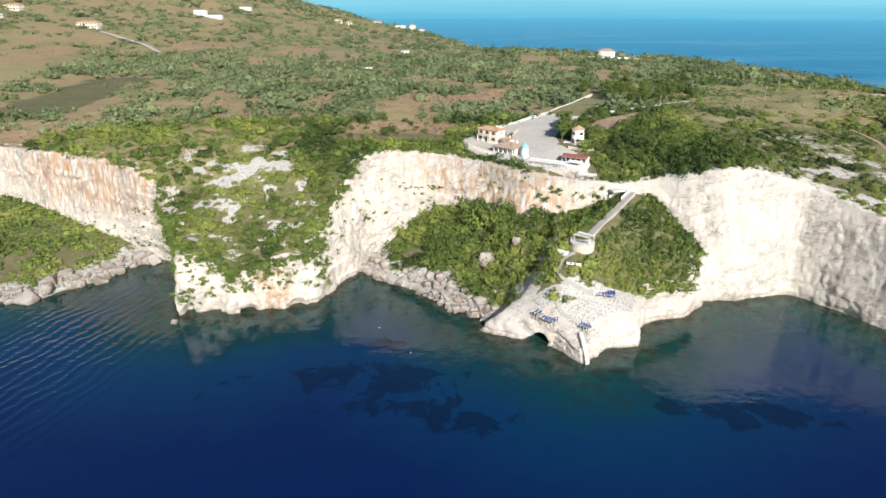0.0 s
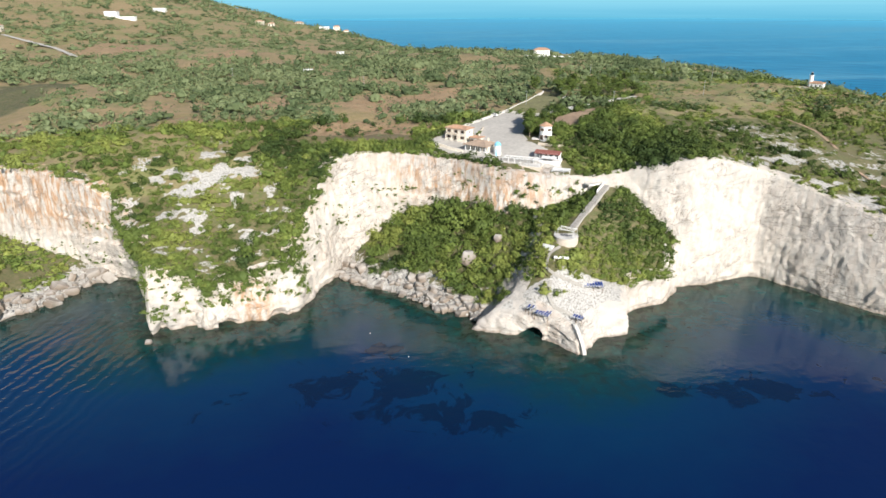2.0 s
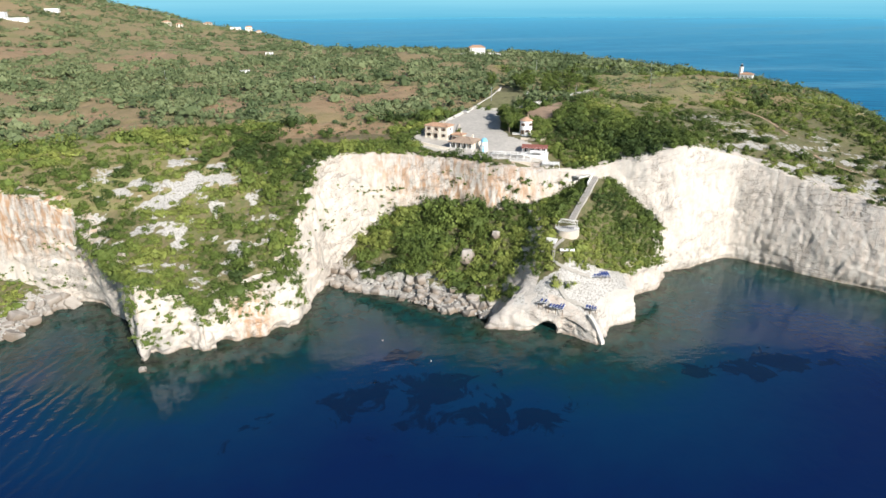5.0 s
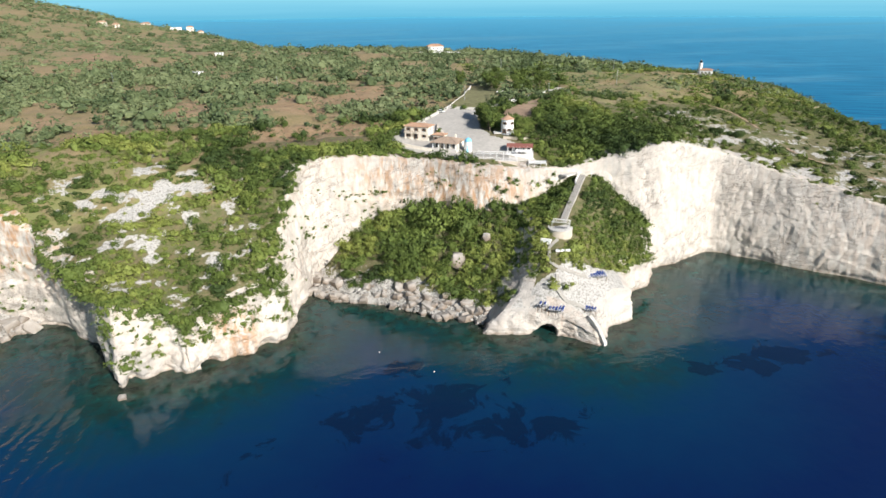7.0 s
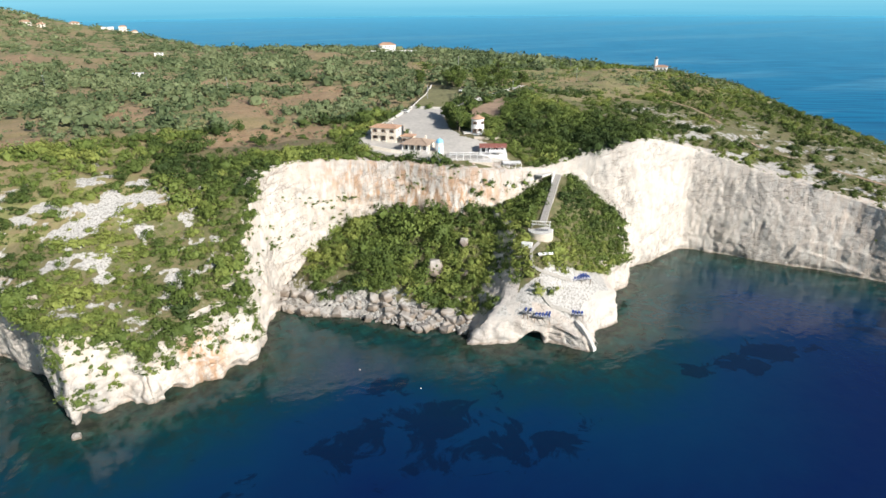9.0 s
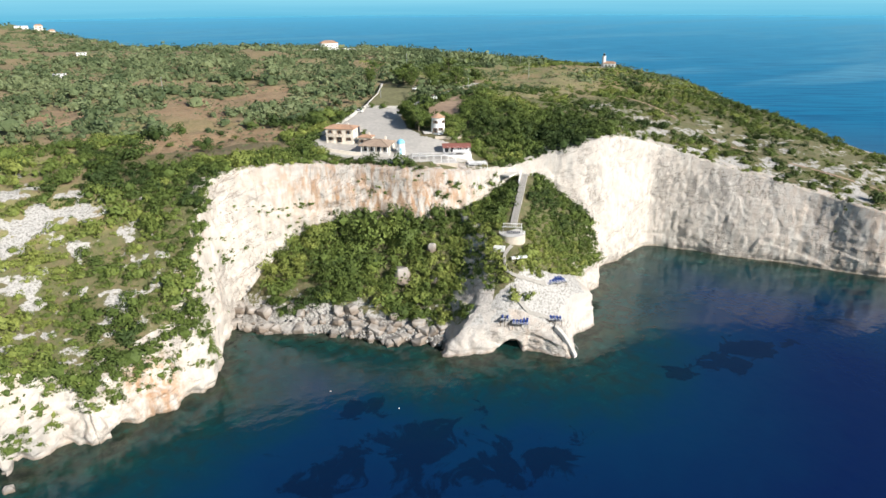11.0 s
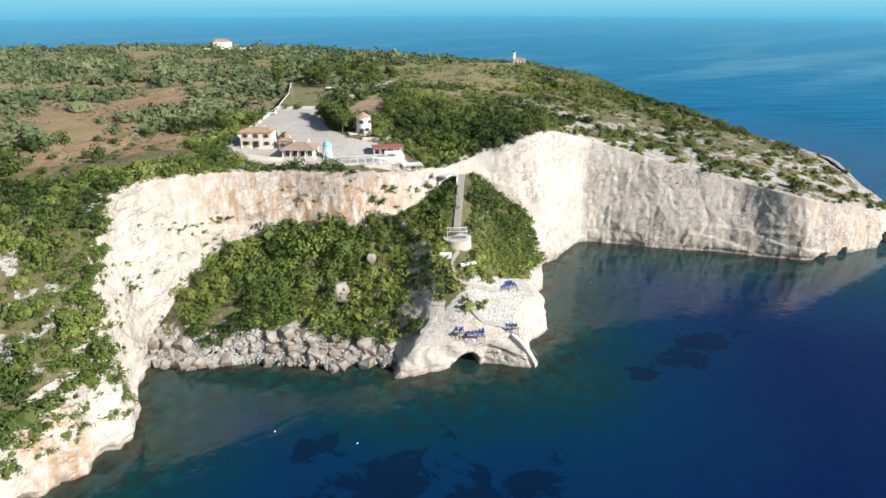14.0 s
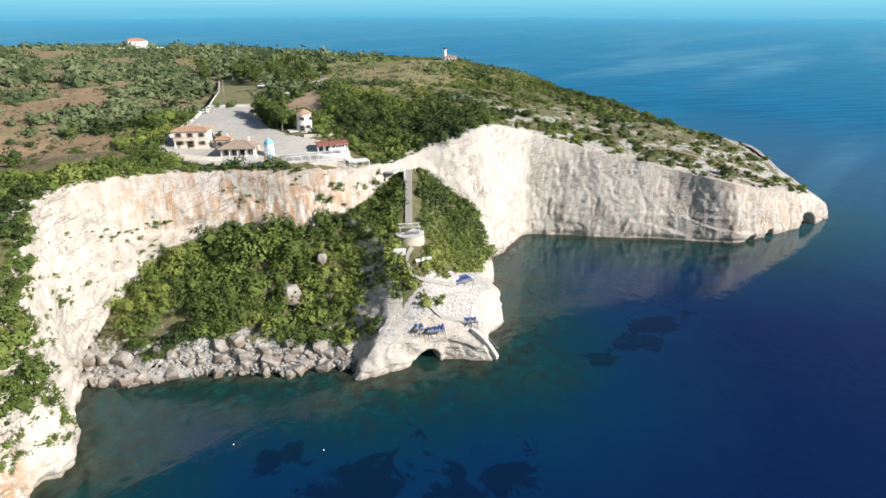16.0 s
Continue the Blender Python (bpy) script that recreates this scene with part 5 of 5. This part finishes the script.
# ---------------------------------------------------------------- boulders
def boulder_mesh(seed):
    r = random.Random(seed)
    bm = bmesh.new()
    for cx in (-1, 1):
        for cy in (-1, 1):
            for cz in (-1, 1):
                bm.verts.new((cx * r.uniform(0.26, 0.50), cy * r.uniform(0.24, 0.44), cz * r.uniform(0.20, 0.42)))
    for i in range(9):
        v = Vector((r.gauss(0, 1), r.gauss(0, 1), r.gauss(0, 1))).normalized()
        bm.verts.new((v.x * r.uniform(0.5, 0.6), v.y * r.uniform(0.44, 0.54), v.z * r.uniform(0.38, 0.5)))
    res = bmesh.ops.convex_hull(bm, input=bm.verts)
    loose = [v for v in bm.verts if not v.link_faces]
    bmesh.ops.delete(bm, geom=loose, context='VERTS')
    bmesh.ops.bevel(bm, geom=bm.edges[:], offset=0.02, segments=1, affect='EDGES')
    me = bpy.data.meshes.new("boulder")
    bm.to_mesh(me)
    bm.free()
    me.materials.append(BOULDER)
    return me


BOULDERS = [boulder_mesh(s) for s in range(9)]


def boulder_belt(curve, count, lo, hi, ctrl, group, label, big=()):
    """Boulders along a beach: from the water's edge inland."""
    made = 0
    for i in range(count):
        q = curve[rng.integers(0, len(curve))]
        inland = rng.random() ** 1.3 * 9.5 - 1.5
        d = Vector((q[2] - q[0], q[3] - q[1])).normalized()
        x, y = q[0] + d.x * inland + rng.normal(0, 0.6), q[1] + d.y * inland + rng.normal(0, 0.6)
        s = lo + (hi - lo) * rng.random() ** 2.3
        z = max(surface_z(ctrl, x, y), -0.4) if inland > 1.5 else 0.2
        o = new("boulder", BOULDERS[int(rng.integers(0, 9))])
        o.matrix_world = T(x, y, z + s * 0.12) @ Euler((rng.normal(0, 0.35), rng.normal(0, 0.35), rng.random() * 6.28)).to_matrix().to_4x4() @ Matrix.Diagonal((s * rng.uniform(0.8, 1.4), s, s * rng.uniform(0.7, 1.1), 1))
        tagged(o, label, "boulder", group)


boulder_belt(scree_curve, 160, 1.0, 5.2, scree_ctrl, "boulders in the cove", "angular grey limestone boulder on the cove shore")
boulder_belt(left_curve[int(len(left_curve) * 0.55):], 120, 2.4, 8.5, left_ctrl, "boulders in the far bay", "angular grey limestone boulder on the far bay shore")
for bx, by, bz, s, turn in ((12, 233, 2.0, 6.0, 20), (5, 237, 2.0, 5.2, 70), (-1, 241, 2.2, 4.8, 120), (8, 229, 1.0, 4.5, 10), (15, 228, 2.5, 5.0, 50), (3, 228.5, 0.6, 4.0, 0), (-29, 261, 1.4, 4.5, 30), (18.5, 247.5, 15.0, 9.0, 60), (28.5, 240, 13.5, 5.5, 10), (31, 246, 24, 4.5, 30), (-7, 252, 3.0, 4.0, 75), (74, 231, 25.0, 2.6, 10), (-107, 219, 0.2, 3.0, 0), (64, 214, 15.2, 2.4, 20)):
    o = new("boulder", BOULDERS[int(abs(bx * 3 + by)) % 9])
    o.matrix_world = T(bx, by, bz, turn) @ Euler((0.25, 0.15, 0)).to_matrix().to_4x4() @ Matrix.Diagonal((s, s * 0.8, s * 0.95, 1))
    tagged(o, "large pale limestone block fallen from the cliff", "boulder")


# small stones between the boulders
sv, sf, at = [], [], 0
cube = np.array([(x, y, z) for x in (-1, 1) for y in (-1, 1) for z in (-1, 1)], float)
quads = np.array([(0, 1, 3, 2), (4, 6, 7, 5), (0, 4, 5, 1), (2, 3, 7, 6), (0, 2, 6, 4), (1, 5, 7, 3)])
for curve, ctrl, count in ((scree_curve, scree_ctrl, 1500), (left_curve[int(len(left_curve) * 0.5):], left_ctrl, 1100)):
    q = curve[rng.integers(0, len(curve), count)]
    d = q[:, 2:4] - q[:, :2]
    d /= np.linalg.norm(d, axis=1)[:, None]
    xy = q[:, :2] + d * rng.uniform(-0.5, 8.5, count)[:, None] + rng.normal(0, 0.8, (count, 2))
    z = heights(ctrl, xy[:, 0], xy[:, 1])
    for i in range(count):
        v = (cube * rng.uniform(0.6, 1.0, (8, 3))) * rng.uniform(0.2, 0.62)
        an = rng.random() * 6.28
        c, sn = math.cos(an), math.sin(an)
        v = np.column_stack([v[:, 0] * c - v[:, 1] * sn, v[:, 0] * sn + v[:, 1] * c, v[:, 2]])
        sv.append(v + (xy[i, 0], xy[i, 1], z[i] + 0.15))
        sf.append(quads + at)
        at += 8
mesh_object("shore_stones", np.vstack(sv), np.vstack(sf), BOULDER, False, label="small broken limestone stones on the beaches", category="stones", kind="stuff")


# ---------------------------------------------------------------- trees
def tree(kind_seed, height, spread):
    r = np.random.default_rng(kind_seed)
    root = thing("tree", T(0, 0, 0), "tall bushy green tree with a pale trunk beside the yard", "tree", "trees by the yard and road")
    bm = cyl(0.28, 0.16, height * 0.5, T(0, 0, -0.4), 8)
    for k in range(6):
        m = T(0, 0, height * (0.28 + 0.04 * k)) @ Matrix.Rotation(k * 1.1, 4, 'Z') @ Matrix.Rotation(radians(42 - 4 * k), 4, 'X')
        cyl(0.12, 0.04, height * 0.38, m, 6, bm)
    part("trunk", bm, BARK, root)
    V, F, Tn, at = [], [], [], 0
    for k in range(26):
        vs, fs = NEAR_KINDS[k % 6]
        an, rad = r.random() * 6.28, spread * 0.5 * r.random() ** 0.6
        zc = height * r.uniform(0.22, 0.82)
        rad *= 1.15 - 0.6 * abs(zc / height - 0.45)
        s = spread * r.uniform(0.28, 0.5)
        V.append(vs * (s, s, s * 0.95) + (rad * math.cos(an), rad * math.sin(an), zc))
        F.append(fs + at)
        Tn.append(np.full(len(vs), r.uniform(0.15, 0.7)))
        at += len(vs)
    mesh_object("crown", np.vstack(V), np.vstack(F), SCRUB, False, {"tint": np.concatenate(Tn)}, parent=root)
    return root


SORTS = [tree(101, 9.5, 6.0), tree(102, 8.0, 5.5), tree(103, 11.0, 6.5)]
spots = [(62, 317), (60, 309), (58.5, 303), (61, 313), (62, 306), (57, 298), (63.5, 321), (100, 376), (104, 384), (110, 372), (116, 368), (108, 392), (128, 374), (120, 384), (134, 382), (140, 392), (112, 402), (126, 400),
         (146, 380), (150, 404), (102, 396), (33, 303), (30, 308), (160, 430), (90, 410), (142, 420), (118, 414)]
for i, (tx, ty) in enumerate(spots):
    src = SORTS[i % 3]
    s = 1.0 if i > 6 else 0.9
    if ty < 310 and tx < 40:
        s = 0.4
    tree_z = surface_z(land_ctrl, tx, ty)
    m = T(tx, ty, tree_z, 47 * i) @ Matrix.Scale(s, 4)
    if i < 3:
        src.matrix_world = m
    else:
        c = copy_thing(src, T(tx, ty, tree_z, 47 * i))
        c.scale = (s, s, s)

# taller dense bushes beside the restaurant and along the rim
bx, by = plant_points(70, 150, 250, 285, 2.6, plateau_poly, 1.5)
plant("tall_scrub", bx, by, land_ctrl, lambda x, y, p: (dome(x, y, 108, 266, 34, 13) + 0.1 * fbm(p, 0.1, 2) > 0.4) & ~inside(YARD, x, y), 3.0, 5.4, 0.95, SCRUB, NEAR_KINDS, "tall dense dark green bushes on the cliff rim", tint_shift=-0.1)
bx, by = plant_points(-60, 34, 280, 300, 2.2, plateau_poly, 0.6)
plant("rim_scrub", bx, by, land_ctrl, lambda x, y, p: (rng.random(len(x)) < 0.75) & ~inside(YARD, x, y), 2.0, 3.8, 0.9, SCRUB, NEAR_KINDS, "dark green bushes along the cliff rim", tint_shift=-0.1)

# bushes hanging over the rim of the headland
rimx = near_curve[(near_curve[:, 0] > -125) & (near_curve[:, 0] < -28)]
rimx = rimx[rng.integers(0, len(rimx), 230)]
inl = rimx[:, 2:4] - rimx[:, :2]
inl = inl / (np.linalg.norm(inl, axis=1)[:, None] + 1e-6) * rng.uniform(-0.3, 2.6, len(rimx))[:, None]
bx, by = rimx[:, 2] + inl[:, 0] + rng.normal(0, 0.7, len(rimx)), rimx[:, 3] + inl[:, 1] + rng.normal(0, 0.7, len(rimx))
bw = rng.uniform(1.6, 4.2, len(rimx))
scatter("hanging_scrub", bx, by, rimx[:, 4] - 0.35 * bw, bw, bw * 0.9, np.clip(rng.normal(0.42, 0.17, len(bx)), 0, 1), SCRUB, NEAR_KINDS, "green shrubs hanging over the rim of the headland", "shrubs")

# bushes on the broken rock under the dining terrace
nb = 46
tb = rng.random(nb)
bx, by, bz = 40 + 34 * tb, 257.5 - 2.5 * tb + rng.uniform(-2.0, 0.6, nb), rng.uniform(35, 44.5, nb)
bw = rng.uniform(1.2, 3.4, nb)
scatter("ledge_scrub", bx, by, bz - 0.4, bw, bw * 0.85, np.clip(rng.normal(0.4, 0.15, nb), 0, 1), SCRUB, NEAR_KINDS, "green bushes on the broken rock under the terrace", "shrubs")

# shrubs on the shaded flank of the promontory
rc = np.empty(len(rib_face.data.vertices) * 3, np.float32)
rib_face.data.vertices.foreach_get("co", rc)
rc = rc.reshape(-1, 3)
ok = np.flatnonzero((rc[:, 0] < 47) & (rc[:, 1] > 216.5) & (rc[:, 2] > 8.5) & (fbm(rc, 0.09, 2) > -0.25))
ok = rng.choice(ok, 260)
fx, fy, fz = rc[ok].T
fw = rng.uniform(1.3, 3.6, len(ok))
scatter("flank_scrub", fx, fy, fz - 0.3 * fw, fw, fw * 0.9, np.clip(rng.normal(0.42, 0.16, len(ok)), 0, 1), SCRUB, NEAR_KINDS, "dark green shrubs on the steep flank of the promontory", "shrubs")

# shrubs clinging to the cliff face
co = np.empty(len(face.data.vertices) * 3, np.float32)
face.data.vertices.foreach_get("co", co)
co = co.reshape(-1, 3)
ok = np.flatnonzero((co[:, 2] > 6) & (co[:, 0] > -230) & (co[:, 0] < 260) & (fbm(co * (1, 1, 1.6), 0.05, 3) > 0.62))
ok = rng.choice(ok[(co[ok, 0] < 150) | (rng.random(len(ok)) < 0.1)], 190)
spill = np.flatnonzero((co[:, 0] > -112) & (co[:, 0] < -49) & (co[:, 2] > 7.5 + 4.0 * fbm(co, 0.06, 2)) & (co[:, 1] < 262))
tufts = np.flatnonzero((co[:, 0] > -50) & (co[:, 0] < 0) & (co[:, 1] > 250) & (co[:, 2] > 9) & (co[:, 2] < 40) & (np.abs(fbm(co * (1, 1, 1.3) + 12, 0.06, 3)) < 0.10))
ok = np.concatenate([ok, rng.choice(spill, 230), rng.choice(tufts, 110)])
cx, cy, cz = co[ok].T
cw = rng.uniform(0.5, 2.0, len(ok)) ** 1.3 * np.where(np.arange(len(ok)) < 190, 1.0, np.where(np.arange(len(ok)) < 420, 1.5, 0.9))
scatter("cliff_shrubs", cx, cy, cz - 0.3 * cw, cw, cw * 0.8, np.clip(rng.normal(0.5, 0.15, len(ok)), 0, 1), SCRUB, NEAR_KINDS, "small shrubs clinging to the cliff face", "shrubs")


# ---------------------------------------------------------------- cars, poles, boat
def car(m, mat, label):
    root = thing("car", m, label, "car", "parked cars")
    bm = box(1.75, 4.2, 0.62, T(0, 0, 0.35), 0.12)
    part("body", bm, mat, root)
    cab = bmesh.new()
    r = bmesh.ops.create_cube(cab, size=1, matrix=T(0, 0.15, 1.2) @ Matrix.Diagonal((1.55, 2.2, 0.55, 1)))
    for v in r["verts"]:
        if v.co.z > 1.2:
            v.co.x *= 0.84
            v.co.y = 0.15 + (v.co.y - 0.15) * 0.68
    part("windows", cab, GLASSY, root, "dark car windows")
    part("roof", box(1.28, 1.45, 0.06, T(0, 0.15, 1.46), 0.02), mat, root)
    for sx in (-1, 1):
        for sy in (-1.3, 1.3):
            w = part("wheel", cyl(0.32, 0.32, 0.2, T(sx * 0.8, sy, 0.32) @ Matrix.Rotation(radians(90), 4, 'Y') @ Matrix.Translation((0, 0, -0.1)), 14), SLATEGREY, root)
    return root


for cxx, cyy, ct, mt, lb in ((48.5, 340, 35, WHITE, "white car parked by the yard wall"), (99, 371, 60, WHITE, "white car parked beside the track"), (106, 377, 55, STEEL, "grey car parked beside the track"), (90, 350, 20, WHITE, "white car parked by the dirt yard")):
    car(T(cxx, cyy, surface_z(land_ctrl, cxx, cyy) + (0.12 if cxx < 60 else 0.45), ct), mt, lb)


def pole(x, y, h):
    z = surface_z(land_ctrl, x, y)
    root = thing("utility_pole", T(x, y, z, 20), "slim grey utility pole standing in the scrub", "pole", "utility poles")
    part("shaft", cyl(0.16, 0.1, h + 0.6, T(0, 0, -0.6), 8), STEEL, root)
    part("crossarm", box(1.6, 0.12, 0.12, T(0, 0, h - 0.5)), STEEL, root)


for ux, uy, uh in ((198, 391, 11), (231, 440, 9), (120, 350, 8), (72, 362, 8), (150, 470, 9), (-20, 450, 8), (-120, 520, 8)):
    pole(ux, uy, uh)


def buoy(x, y):
    root = thing("buoy", T(x, y, 0), "small white mooring buoy floating on the water", "buoy", "mooring buoys")
    bm = bmesh.new()
    bmesh.ops.create_uvsphere(bm, u_segments=12, v_segments=8, radius=0.22, matrix=T(0, 0, 0.05))
    part("float", bm, WHITE, root)
    part("ring", cyl(0.05, 0.05, 0.2, T(0, 0, 0.22), 8), STEEL, root)


for ux, uy in [(-25.3, 214.7), (-12.1, 195.9)]:
    buoy(ux, uy)
